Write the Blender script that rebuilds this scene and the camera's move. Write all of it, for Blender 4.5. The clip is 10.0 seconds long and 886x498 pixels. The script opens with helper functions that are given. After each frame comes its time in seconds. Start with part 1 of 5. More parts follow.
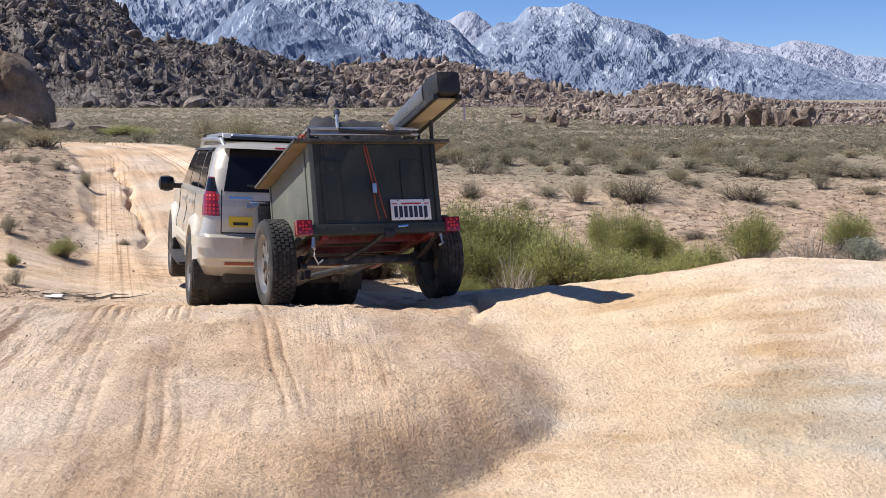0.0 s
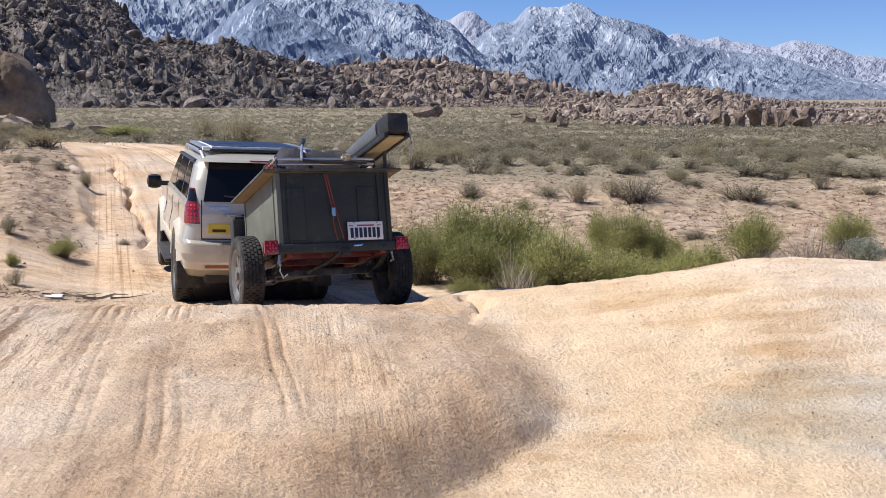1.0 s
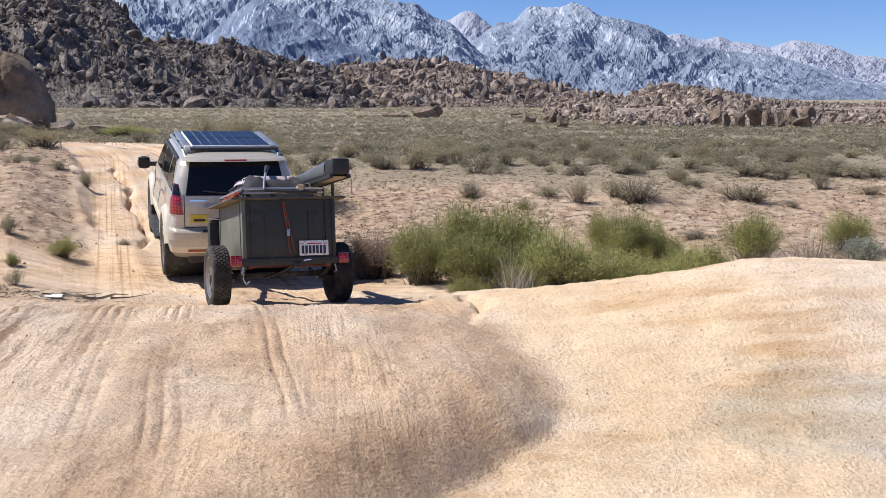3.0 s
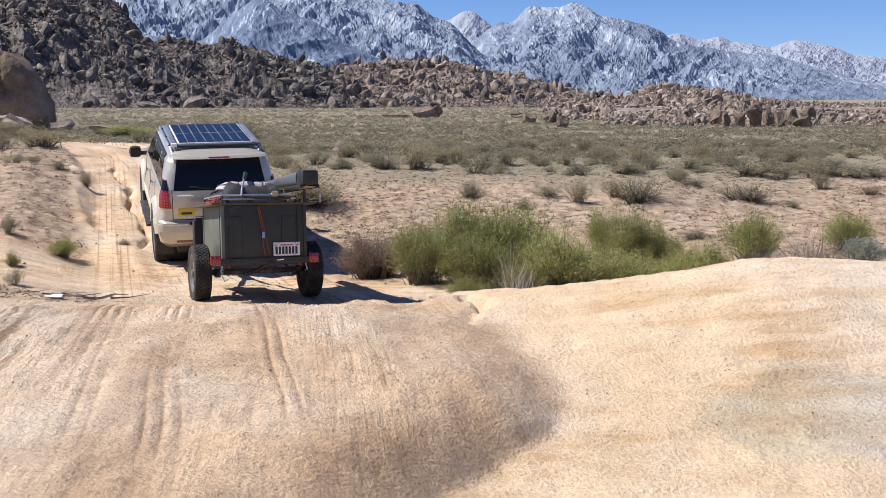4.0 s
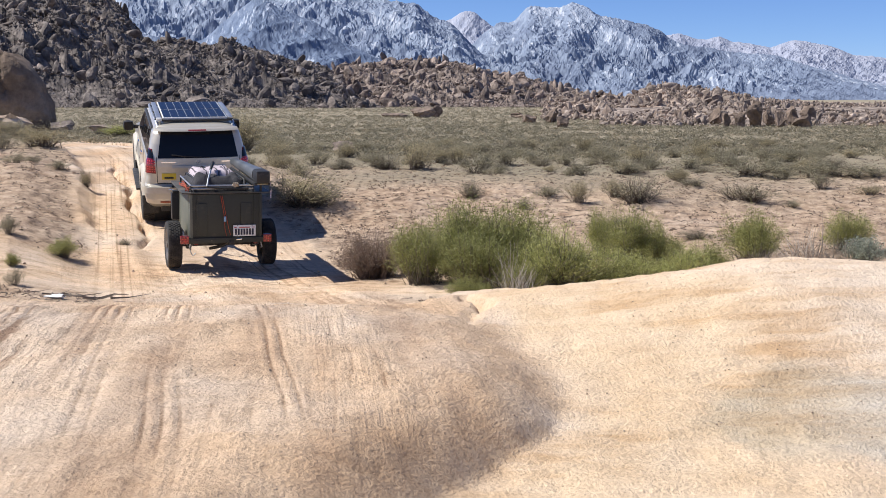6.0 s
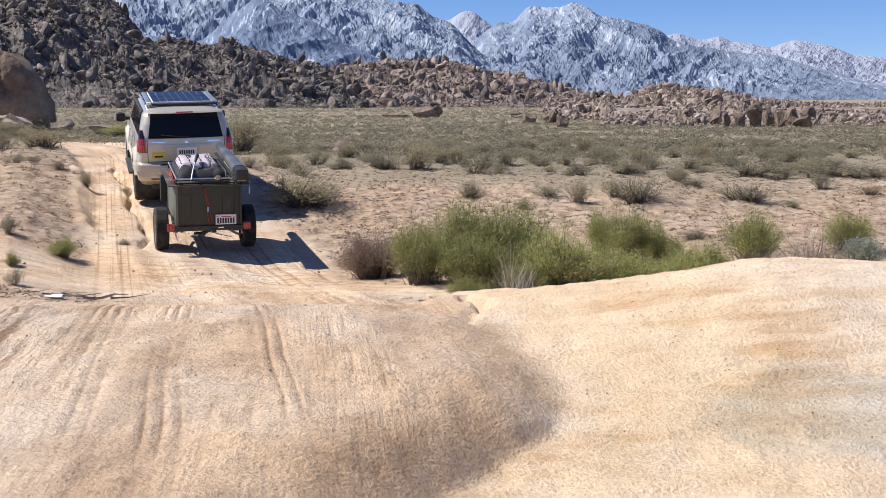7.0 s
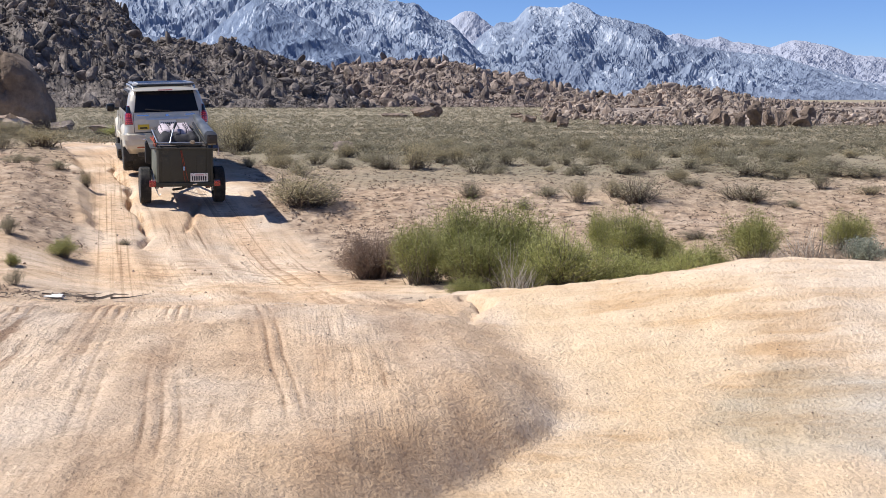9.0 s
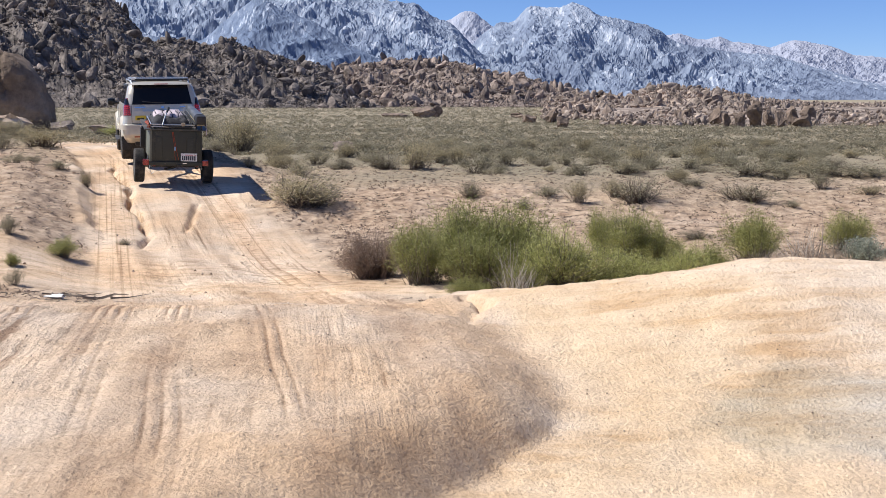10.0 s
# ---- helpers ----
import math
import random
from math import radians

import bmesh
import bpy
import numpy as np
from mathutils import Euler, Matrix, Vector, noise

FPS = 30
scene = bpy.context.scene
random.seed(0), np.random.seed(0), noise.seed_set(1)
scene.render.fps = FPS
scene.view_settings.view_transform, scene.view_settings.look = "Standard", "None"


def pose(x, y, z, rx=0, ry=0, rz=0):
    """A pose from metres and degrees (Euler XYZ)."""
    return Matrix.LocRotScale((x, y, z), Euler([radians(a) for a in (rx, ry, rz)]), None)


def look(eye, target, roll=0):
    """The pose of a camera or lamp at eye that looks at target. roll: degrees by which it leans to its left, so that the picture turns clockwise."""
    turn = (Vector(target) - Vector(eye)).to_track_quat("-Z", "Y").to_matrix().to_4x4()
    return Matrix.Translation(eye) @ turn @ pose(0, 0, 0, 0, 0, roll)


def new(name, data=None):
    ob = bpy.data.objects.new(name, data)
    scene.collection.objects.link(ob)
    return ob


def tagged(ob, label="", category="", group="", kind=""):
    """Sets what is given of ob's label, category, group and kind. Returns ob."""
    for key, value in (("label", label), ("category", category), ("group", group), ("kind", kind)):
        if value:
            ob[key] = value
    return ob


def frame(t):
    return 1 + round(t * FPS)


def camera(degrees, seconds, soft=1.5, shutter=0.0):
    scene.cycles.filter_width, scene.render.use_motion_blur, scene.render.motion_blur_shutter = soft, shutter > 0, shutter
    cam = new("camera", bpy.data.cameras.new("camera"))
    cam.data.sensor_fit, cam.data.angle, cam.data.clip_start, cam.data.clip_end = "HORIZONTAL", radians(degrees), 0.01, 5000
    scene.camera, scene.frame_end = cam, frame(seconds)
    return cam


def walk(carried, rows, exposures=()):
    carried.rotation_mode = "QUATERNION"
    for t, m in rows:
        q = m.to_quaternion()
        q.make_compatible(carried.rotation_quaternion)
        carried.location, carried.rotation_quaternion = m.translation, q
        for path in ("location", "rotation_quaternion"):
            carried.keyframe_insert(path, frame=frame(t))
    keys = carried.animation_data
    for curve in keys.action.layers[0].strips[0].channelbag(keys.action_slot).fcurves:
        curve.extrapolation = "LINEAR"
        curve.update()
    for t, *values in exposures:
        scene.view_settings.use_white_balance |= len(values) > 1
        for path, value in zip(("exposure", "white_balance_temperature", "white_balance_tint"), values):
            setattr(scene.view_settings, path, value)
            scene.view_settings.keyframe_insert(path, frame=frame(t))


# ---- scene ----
# camera: stands still, held at chest height
cam = camera(45.46, 10.0, soft=0.75)
cam.data.dof.use_dof, cam.data.dof.focus_distance, cam.data.dof.aperture_fstop = True, 24.0, 7.5
EYE = pose(0, 0, 1.4, 90 - 7.79, 0, 0)
walk(cam, [(0.0, EYE), (10.0, EYE)], exposures=[(0.0, 0.39, 6200, 10), (10.0, 0.43, 6200, 10)])

# daylight: clear midday sky, sun high and to the left
SUN_EL, SUN_AZ = radians(51), radians(-86)   # azimuth from +y towards +x
world = bpy.data.worlds.new("world")
scene.world = world
world.use_nodes = True
wt = world.node_tree
sky = wt.nodes.new("ShaderNodeTexSky")
sky.sky_type, sky.sun_disc = "NISHITA", False
sky.sun_elevation, sky.sun_rotation = SUN_EL, SUN_AZ
sky.altitude, sky.air_density, sky.dust_density, sky.ozone_density = 1400, 0.8, 0.0, 5.0
clear = wt.nodes.new("ShaderNodeMix")
clear.data_type, clear.blend_type = "RGBA", "MULTIPLY"
clear.inputs[0].default_value, clear.inputs[7].default_value = 1.0, (0.95, 1.02, 1.27, 1)
wt.links.new(sky.outputs[0], clear.inputs[6])
wt.links.new(clear.outputs[2], wt.nodes["Background"].inputs[0])
wt.nodes["Background"].inputs[1].default_value = 0.071
sun = new("sun", bpy.data.lights.new("sun", "SUN"))
sun.data.energy, sun.data.angle, sun.data.color = 5.0, radians(0.53), (1.0, 0.945, 0.855)
sun.matrix_basis = look((0, 0, 0), (math.sin(-SUN_AZ) * math.cos(SUN_EL), -math.cos(SUN_AZ) * math.cos(SUN_EL), -math.sin(SUN_EL)))

# ---- materials ----
def link(nt, a, b):
    nt.links.new(a, b)


def material(name, colour=(0.5, 0.5, 0.5), rough=0.6, metal=0.0, **more):
    """A principled material; returns it with its tree and shader."""
    m = bpy.data.materials.new(name)
    m.use_nodes = True
    p = m.node_tree.nodes["Principled BSDF"]
    p.inputs["Base Color"].default_value = (*colour, 1)
    p.inputs["Roughness"].default_value, p.inputs["Metallic"].default_value = rough, metal
    for key, value in more.items():
        p.inputs[key.replace("_", " ").title().replace("Ior", "IOR")].default_value = value
    return m


def noise_node(nt, scale, detail=6, rough=0.55, vector=None):
    n = nt.nodes.new("ShaderNodeTexNoise")
    n.inputs["Scale"].default_value, n.inputs["Detail"].default_value, n.inputs["Roughness"].default_value = scale, detail, rough
    if vector is None:
        c = nt.nodes.new("ShaderNodeTexCoord")
        vector = c.outputs["Object"]
    link(nt, vector, n.inputs["Vector"])
    return n


def ramp(nt, fac, stops):
    r = nt.nodes.new("ShaderNodeValToRGB")
    while len(r.color_ramp.elements) < len(stops):
        r.color_ramp.elements.new(0.5)
    for e, (at, col) in zip(r.color_ramp.elements, stops):
        e.position, e.color = at, (*col, 1)
    link(nt, fac, r.inputs[0])
    return r.outputs[0]


def mix(nt, kind, fac, a, b):
    n = nt.nodes.new("ShaderNodeMix")
    n.data_type, n.blend_type = "RGBA", kind
    for socket, value in ((n.inputs[0], fac), (n.inputs[6], a), (n.inputs[7], b)):
        if isinstance(value, (int, float)):
            socket.default_value = value
        elif isinstance(value, tuple):
            socket.default_value = (*value, 1)
        else:
            link(nt, value, socket)
    return n.outputs[2]


def maths(nt, op, a, b=0.0, c=0.0):
    n = nt.nodes.new("ShaderNodeMath")
    n.operation = op
    for socket, value in zip(n.inputs, (a, b, c)):
        if isinstance(value, (int, float)):
            socket.default_value = value
        else:
            link(nt, value, socket)
    return n.outputs[0]


def bump(nt, height, strength, distance):
    b = nt.nodes.new("ShaderNodeBump")
    b.inputs["Strength"].default_value, b.inputs["Distance"].default_value = strength, distance
    link(nt, height, b.inputs["Height"])
    link(nt, b.outputs[0], nt.nodes["Principled BSDF"].inputs["Normal"])
    return b


def base(nt, colour, rough=None):
    p = nt.nodes["Principled BSDF"]
    link(nt, colour, p.inputs["Base Color"])
    if rough is not None:
        link(nt, rough, p.inputs["Roughness"])


def mapped(nt, sx, sy, sz, tilt=0.0):
    c, m = nt.nodes.new("ShaderNodeTexCoord"), nt.nodes.new("ShaderNodeMapping")
    m.inputs["Scale"].default_value, m.inputs["Rotation"].default_value = (sx, sy, sz), (0, radians(tilt), 0)
    link(nt, c.outputs["Object"], m.inputs["Vector"])
    return m.outputs[0]


def attribute(nt, name):
    a = nt.nodes.new("ShaderNodeAttribute")
    a.attribute_name = name
    return a.outputs["Fac"]


def ground_material():
    m = material("desert_ground", rough=0.95)
    nt = m.node_tree
    road, brush, across, along, track_on = (attribute(nt, k) for k in ("road", "plain", "across", "along", "track"))
    big, mid, fine = noise_node(nt, 0.55, 4), noise_node(nt, 4.5, 6, 0.68), noise_node(nt, 55, 5, 0.72)
    patches = noise_node(nt, 1.3, 5, 0.6)
    soil = ramp(nt, mid.outputs[0], [(0.36, (0.14, 0.09, 0.06)), (0.44, (0.30, 0.205, 0.137)), (0.52, (0.41, 0.293, 0.20)), (0.64, (0.56, 0.425, 0.302))])
    sand = ramp(nt, big.outputs[0], [(0.30, (0.65, 0.45, 0.277)), (0.46, (0.705, 0.52, 0.35)), (0.56, (0.735, 0.575, 0.42)), (0.70, (0.765, 0.635, 0.505))])
    sand = mix(nt, "MULTIPLY", 1.0, sand, ramp(nt, patches.outputs[0], [(0.30, (0.80, 0.77, 0.74)), (0.5, (1, 1, 1)), (0.7, (1.08, 1.07, 1.05))]))
    sand = mix(nt, "MIX", maths(nt, "MULTIPLY", attribute(nt, "ochre"), 0.7), sand, ramp(nt, patches.outputs[0], [(0.3, (0.69, 0.475, 0.265)), (0.6, (0.80, 0.60, 0.385))]))
    # the hollow's bands of ochre and pale sand, a patch of grey gravel, and on the hump's flank its shade painted in
    # with brown soil
    band = noise_node(nt, 1.0, 4, 0.6, mapped(nt, 0.7, 2.4, 1)).outputs[0]
    sand = mix(nt, "MULTIPLY", maths(nt, "SUBTRACT", 1.0, track_on), sand, ramp(nt, band, [(0.34, (0.82, 0.72, 0.60)), (0.47, (1, 1, 1)), (0.60, (1.06, 1.09, 1.14))]))
    sand = mix(nt, "MULTIPLY", attribute(nt, "gravel"), sand, (0.80, 0.86, 0.92))
    sand = mix(nt, "MULTIPLY", attribute(nt, "flank_shade"), sand, (0.86, 0.80, 0.725))
    # tyre marks along the road: stripes that wander and break
    coords = nt.nodes.new("ShaderNodeCombineXYZ")
    link(nt, maths(nt, "MULTIPLY", across, 11.0), coords.inputs[0])
    link(nt, maths(nt, "MULTIPLY", along, 0.45), coords.inputs[1])
    streak = noise_node(nt, 1.0, 5, 0.62, coords.outputs[0])
    coords2 = nt.nodes.new("ShaderNodeCombineXYZ")
    link(nt, maths(nt, "MULTIPLY", across, 2.6), coords2.inputs[0])
    link(nt, maths(nt, "MULTIPLY", along, 0.2), coords2.inputs[1])
    streak2 = noise_node(nt, 1.0, 3, 0.5, coords2.outputs[0])
    lines = ramp(nt, streak.outputs[0], [(0.36, (0.54, 0.47, 0.42)), (0.45, (0.97, 0.97, 0.97)), (0.64, (1.10, 1.09, 1.08))])
    bands = ramp(nt, streak2.outputs[0], [(0.36, (0.80, 0.76, 0.73)), (0.52, (1, 1, 1)), (0.68, (1.07, 1.08, 1.08))])
    coords4 = nt.nodes.new("ShaderNodeCombineXYZ")
    link(nt, maths(nt, "MULTIPLY", across, 1.1), coords4.inputs[0])
    link(nt, maths(nt, "MULTIPLY", along, 0.28), coords4.inputs[1])
    marked = ramp(nt, noise_node(nt, 1.0, 2, 0.5, coords4.outputs[0]).outputs[0], [(0.44, (0.1, 0.1, 0.1)), (0.58, (1, 1, 1))])
    marked = maths(nt, "MULTIPLY", maths(nt, "MULTIPLY", marked, track_on), maths(nt, "SUBTRACT", 1.0, attribute(nt, "wheelway")))
    tread = mix(nt, "MULTIPLY", marked, sand, lines)
    tread = mix(nt, "MULTIPLY", track_on, tread, bands)
    tread = mix(nt, "MULTIPLY", track_on, tread, (0.91, 0.892, 0.885))
    # bundles of thin furrows left by tyre treads on the hump
    bundle = attribute(nt, "bundle")
    wave = maths(nt, "MULTIPLY_ADD", maths(nt, "SINE", maths(nt, "MULTIPLY", attribute(nt, "furrow"), 78.0)), 0.5, 0.5)
    tread = mix(nt, "MULTIPLY", bundle, tread, ramp(nt, wave, [(0.02, (0.56, 0.49, 0.43)), (0.24, (1, 1, 1)), (0.9, (1.05, 1.04, 1.03))]))
    # two beaten wheel tracks of pale packed sand, ribbed by tyre treads
    wheelway = maths(nt, "MULTIPLY", attribute(nt, "wheelway"), track_on)
    tread = mix(nt, "MULTIPLY", wheelway, tread, (1.16, 1.15, 1.13))
    comb = nt.nodes.new("ShaderNodeCombineXYZ")
    link(nt, maths(nt, "MULTIPLY", attribute(nt, "rib"), 15.0), comb.inputs[0])
    link(nt, maths(nt, "MULTIPLY", along, 0.12), comb.inputs[1])
    ribs = noise_node(nt, 1.0, 2, 0.5, comb.outputs[0]).outputs[0]
    tread = mix(nt, "MULTIPLY", wheelway, tread, ramp(nt, ribs, [(0.38, (0.62, 0.55, 0.48)), (0.46, (1, 1, 1)), (0.62, (1.06, 1.06, 1.06))]))
    # brown silt churned across the bed of the wash
    silt = noise_node(nt, 1.0, 6, 0.68, mapped(nt, 1.6, 7.0, 1)).outputs[0]
    tread = mix(nt, "MULTIPLY", attribute(nt, "wash"), tread, ramp(nt, silt, [(0.36, (0.66, 0.59, 0.51)), (0.47, (1.0, 0.99, 0.97)), (0.62, (1.16, 1.16, 1.16))]))
    # lugs pressed across the stripes
    coords3 = nt.nodes.new("ShaderNodeCombineXYZ")
    link(nt, maths(nt, "MULTIPLY", across, 6.0), coords3.inputs[0])
    link(nt, maths(nt, "MULTIPLY", along, 15.0), coords3.inputs[1])
    lugs = noise_node(nt, 1.0, 4, 0.6, coords3.outputs[0]).outputs[0]
    tread = mix(nt, "MULTIPLY", maths(nt, "MULTIPLY_ADD", wheelway, 0.5, maths(nt, "MULTIPLY", track_on, 0.28)), tread, ramp(nt, lugs, [(0.38, (0.60, 0.54, 0.48)), (0.47, (1, 1, 1)), (0.66, (1.08, 1.08, 1.08))]))
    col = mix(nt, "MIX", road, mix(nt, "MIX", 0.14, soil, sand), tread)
    plain = ramp(nt, noise_node(nt, 0.09, 6, 0.6).outputs[0], [(0.3, (0.215, 0.18, 0.12)), (0.5, (0.28, 0.235, 0.157)), (0.7, (0.365, 0.30, 0.205))])
    col = mix(nt, "MIX", brush, col, plain)
    lumps = noise_node(nt, 34.0, 3, 0.55).outputs[0]
    grit = ramp(nt, fine.outputs[0], [(0.25, (0.58, 0.54, 0.51)), (0.42, (0.96, 0.96, 0.96)), (0.75, (1.12, 1.12, 1.12))])
    col = mix(nt, "MULTIPLY", 0.75, col, grit)
    gaps = ramp(nt, lumps, [(0.32, (0.72, 0.68, 0.65)), (0.45, (1, 1, 1)), (0.7, (1.05, 1.05, 1.05))])
    col = mix(nt, "MULTIPLY", 0.55, col, gaps)
    base(nt, col)
    h = maths(nt, "ADD", maths(nt, "MULTIPLY", mid.outputs[0], 0.6), maths(nt, "MULTIPLY", fine.outputs[0], 0.5))
    h = maths(nt, "ADD", h, maths(nt, "MULTIPLY", maths(nt, "MULTIPLY", streak.outputs[0], marked), 1.2))
    h = maths(nt, "ADD", h, maths(nt, "MULTIPLY", maths(nt, "MULTIPLY", wave, bundle), 0.35))
    h = maths(nt, "ADD", h, maths(nt, "MULTIPLY", lumps, 0.5))
    ripple = noise_node(nt, 1.0, 3, 0.6, mapped(nt, 5, 17, 4)).outputs[0]
    h = maths(nt, "ADD", h, maths(nt, "MULTIPLY", maths(nt, "MULTIPLY", ripple, maths(nt, "SUBTRACT", 1.0, track_on)), 0.5))
    h = maths(nt, "ADD", h, maths(nt, "MULTIPLY", maths(nt, "MULTIPLY", lugs, track_on), 0.4))
    bump(nt, h, 0.75, 0.06)
    return m


def rock_material(name, dark, mid_col, light, scale=0.35):
    m = material(name, rough=0.9)
    nt = m.node_tree
    g = nt.nodes.new("ShaderNodeNewGeometry")
    n, fine = noise_node(nt, scale, 8, 0.65), noise_node(nt, scale * 9, 6, 0.7)
    col = ramp(nt, n.outputs[0], [(0.36, dark), (0.5, mid_col), (0.64, light)])
    tone = ramp(nt, g.outputs["Random Per Island"], [(0.0, (0.66, 0.64, 0.62)), (0.5, (0.95, 0.95, 0.95)), (1.0, (1.3, 1.25, 1.2))])
    col = mix(nt, "MULTIPLY", 1.0, col, tone)
    speck = ramp(nt, fine.outputs[0], [(0.3, (0.72, 0.72, 0.72)), (0.6, (1.1, 1.1, 1.1))])
    base(nt, mix(nt, "MULTIPLY", 0.8, col, speck))
    bump(nt, maths(nt, "ADD", n.outputs[0], maths(nt, "MULTIPLY", fine.outputs[0], 0.3)), 0.9, 0.35 / scale * 0.35)
    return m


def mountain_material(name, dark, mid_col, light, slab, bare_at=0.56):
    m = material(name, rough=0.95)
    nt = m.node_tree
    broad = noise_node(nt, 0.0045, 5, 0.6, mapped(nt, 1, 1, 0.8))
    n = noise_node(nt, 0.045, 8, 0.70, mapped(nt, 1, 0.5, 0.45, 30))
    slabs = noise_node(nt, 0.03, 8, 0.72, mapped(nt, 2.2, 0.4, 0.42, -34))
    both = maths(nt, "ADD", maths(nt, "MULTIPLY", broad.outputs[0], 0.45), maths(nt, "MULTIPLY", n.outputs[0], 0.55))
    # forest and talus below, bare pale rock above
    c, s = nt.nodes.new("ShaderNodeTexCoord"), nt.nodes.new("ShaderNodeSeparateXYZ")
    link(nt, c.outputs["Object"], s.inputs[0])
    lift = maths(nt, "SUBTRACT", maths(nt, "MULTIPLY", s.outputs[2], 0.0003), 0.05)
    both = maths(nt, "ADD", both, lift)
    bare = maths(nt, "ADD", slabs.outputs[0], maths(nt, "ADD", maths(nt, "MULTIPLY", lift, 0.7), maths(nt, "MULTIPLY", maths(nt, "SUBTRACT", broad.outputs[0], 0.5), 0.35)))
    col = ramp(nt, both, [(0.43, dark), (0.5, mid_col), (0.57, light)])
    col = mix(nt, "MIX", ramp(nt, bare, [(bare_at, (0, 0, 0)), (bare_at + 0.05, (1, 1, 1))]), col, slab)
    base(nt, col)
    bump(nt, n.outputs[0], 0.8, 9.0)
    return m


M_GROUND = ground_material()
M_HILL = rock_material("weathered_granite_dark", (0.062, 0.05, 0.045), (0.152, 0.125, 0.109), (0.295, 0.25, 0.22), 0.45)
M_ROCK = rock_material("weathered_granite_tan", (0.12, 0.09, 0.072), (0.26, 0.205, 0.165), (0.43, 0.35, 0.29), 0.6)
# the blue of distance haze is mixed into the three mountain colours
M_MOUNT = mountain_material("hazy_mountain_granite", (0.155, 0.19, 0.268), (0.212, 0.255, 0.34), (0.272, 0.318, 0.405), (0.48, 0.515, 0.585), 0.57)
M_SPUR = mountain_material("hazy_forested_granite", (0.115, 0.155, 0.24), (0.158, 0.205, 0.30), (0.21, 0.26, 0.355), (0.47, 0.52, 0.61), 0.56)
M_FAR = mountain_material("hazy_far_granite", (0.29, 0.315, 0.40), (0.335, 0.357, 0.437), (0.375, 0.39, 0.465), (0.43, 0.44, 0.505), 0.6)
M_DUST = rock_material("weathered_granite_brown", (0.095, 0.07, 0.058), (0.22, 0.17, 0.14), (0.38, 0.305, 0.255), 0.5)
M_WARM = rock_material("warm_brown_granite", (0.12, 0.082, 0.056), (0.25, 0.175, 0.122), (0.38, 0.28, 0.205), 0.35)
M_PALE = rock_material("pale_tan_granite", (0.22, 0.16, 0.12), (0.42, 0.32, 0.24), (0.60, 0.48, 0.37), 0.7)
M_BOULDER = rock_material("brown_granite", (0.075, 0.055, 0.043), (0.16, 0.12, 0.092), (0.29, 0.22, 0.168), 0.8)

def grained(name, colour, rough, metal=0.0, scale=8.0, amount=0.25, relief=0.0, dirt=None, dirt_at=0.6, **more):
    """A surface with wear at two scales and, where given, dust in patches."""
    m = material(name, colour, rough, metal, **more)
    nt = m.node_tree
    big, small = noise_node(nt, scale * 0.35, 5, 0.6), noise_node(nt, scale * 6, 4, 0.65)
    lo, hi = 1 - amount, 1 + amount * 0.5
    col = mix(nt, "MULTIPLY", 1.0, colour, ramp(nt, big.outputs[0], [(0.3, (lo, lo, lo)), (0.65, (hi, hi, hi))]))
    col = mix(nt, "MULTIPLY", 0.5, col, ramp(nt, small.outputs[0], [(0.3, (lo, lo, lo)), (0.6, (1.05, 1.05, 1.05))]))
    r = maths(nt, "ADD", maths(nt, "MULTIPLY", big.outputs[0], 0.3), rough - 0.15)
    if dirt:
        mask = ramp(nt, noise_node(nt, scale * 0.8, 8, 0.7).outputs[0], [(dirt_at - 0.12, (0, 0, 0)), (dirt_at + 0.15, (0.8, 0.8, 0.8))])
        col = mix(nt, "MIX", mask, col, dirt)
    base(nt, col, r)
    if relief:
        bump(nt, small.outputs[0], 0.6, relief)
    return m


def leafy(name, dark, mid_col, light, rough=0.7):
    m = material(name, mid_col, rough)
    nt = m.node_tree
    g = nt.nodes.new("ShaderNodeNewGeometry")
    o = nt.nodes.new("ShaderNodeObjectInfo")
    col = ramp(nt, g.outputs["Random Per Island"], [(0.0, dark), (0.5, mid_col), (1.0, light)])
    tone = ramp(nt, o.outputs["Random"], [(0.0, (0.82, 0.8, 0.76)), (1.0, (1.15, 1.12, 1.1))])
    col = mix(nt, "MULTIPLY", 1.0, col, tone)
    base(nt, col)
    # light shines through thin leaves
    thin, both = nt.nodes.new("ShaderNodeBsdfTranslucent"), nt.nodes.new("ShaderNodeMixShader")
    link(nt, col, thin.inputs[0])
    both.inputs[0].default_value = 0.35
    link(nt, nt.nodes["Principled BSDF"].outputs[0], both.inputs[1])
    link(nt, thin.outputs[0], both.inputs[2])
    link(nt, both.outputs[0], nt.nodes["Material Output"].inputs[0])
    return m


M_PEBBLE = rock_material("pale_pebbles", (0.36, 0.27, 0.19), (0.5, 0.385, 0.28), (0.62, 0.5, 0.38), 3.0)
M_PAINT = grained("champagne_paint", (0.60, 0.55, 0.455), 0.33, 0.35, 2.0, 0.10, dirt=(0.50, 0.41, 0.30), dirt_at=0.62, coat_weight=0.6, coat_roughness=0.08)
M_CLAD = grained("bumper_paint", (0.62, 0.565, 0.46), 0.42, 0.15, 3.0, 0.12, dirt=(0.50, 0.41, 0.30), dirt_at=0.58)
M_GLASS = material("tinted_glass", (0.008, 0.009, 0.012), 0.05, 0.0, specular_ior_level=0.3)
M_RUBBER = grained("tyre_rubber", (0.024, 0.023, 0.022), 0.85, 0, 9, 0.3, 0.002, dirt=(0.13, 0.11, 0.09), dirt_at=0.58)
M_BLACK = grained("black_plastic", (0.018, 0.018, 0.019), 0.55, 0, 12, 0.3, dirt=(0.12, 0.10, 0.08), dirt_at=0.66)
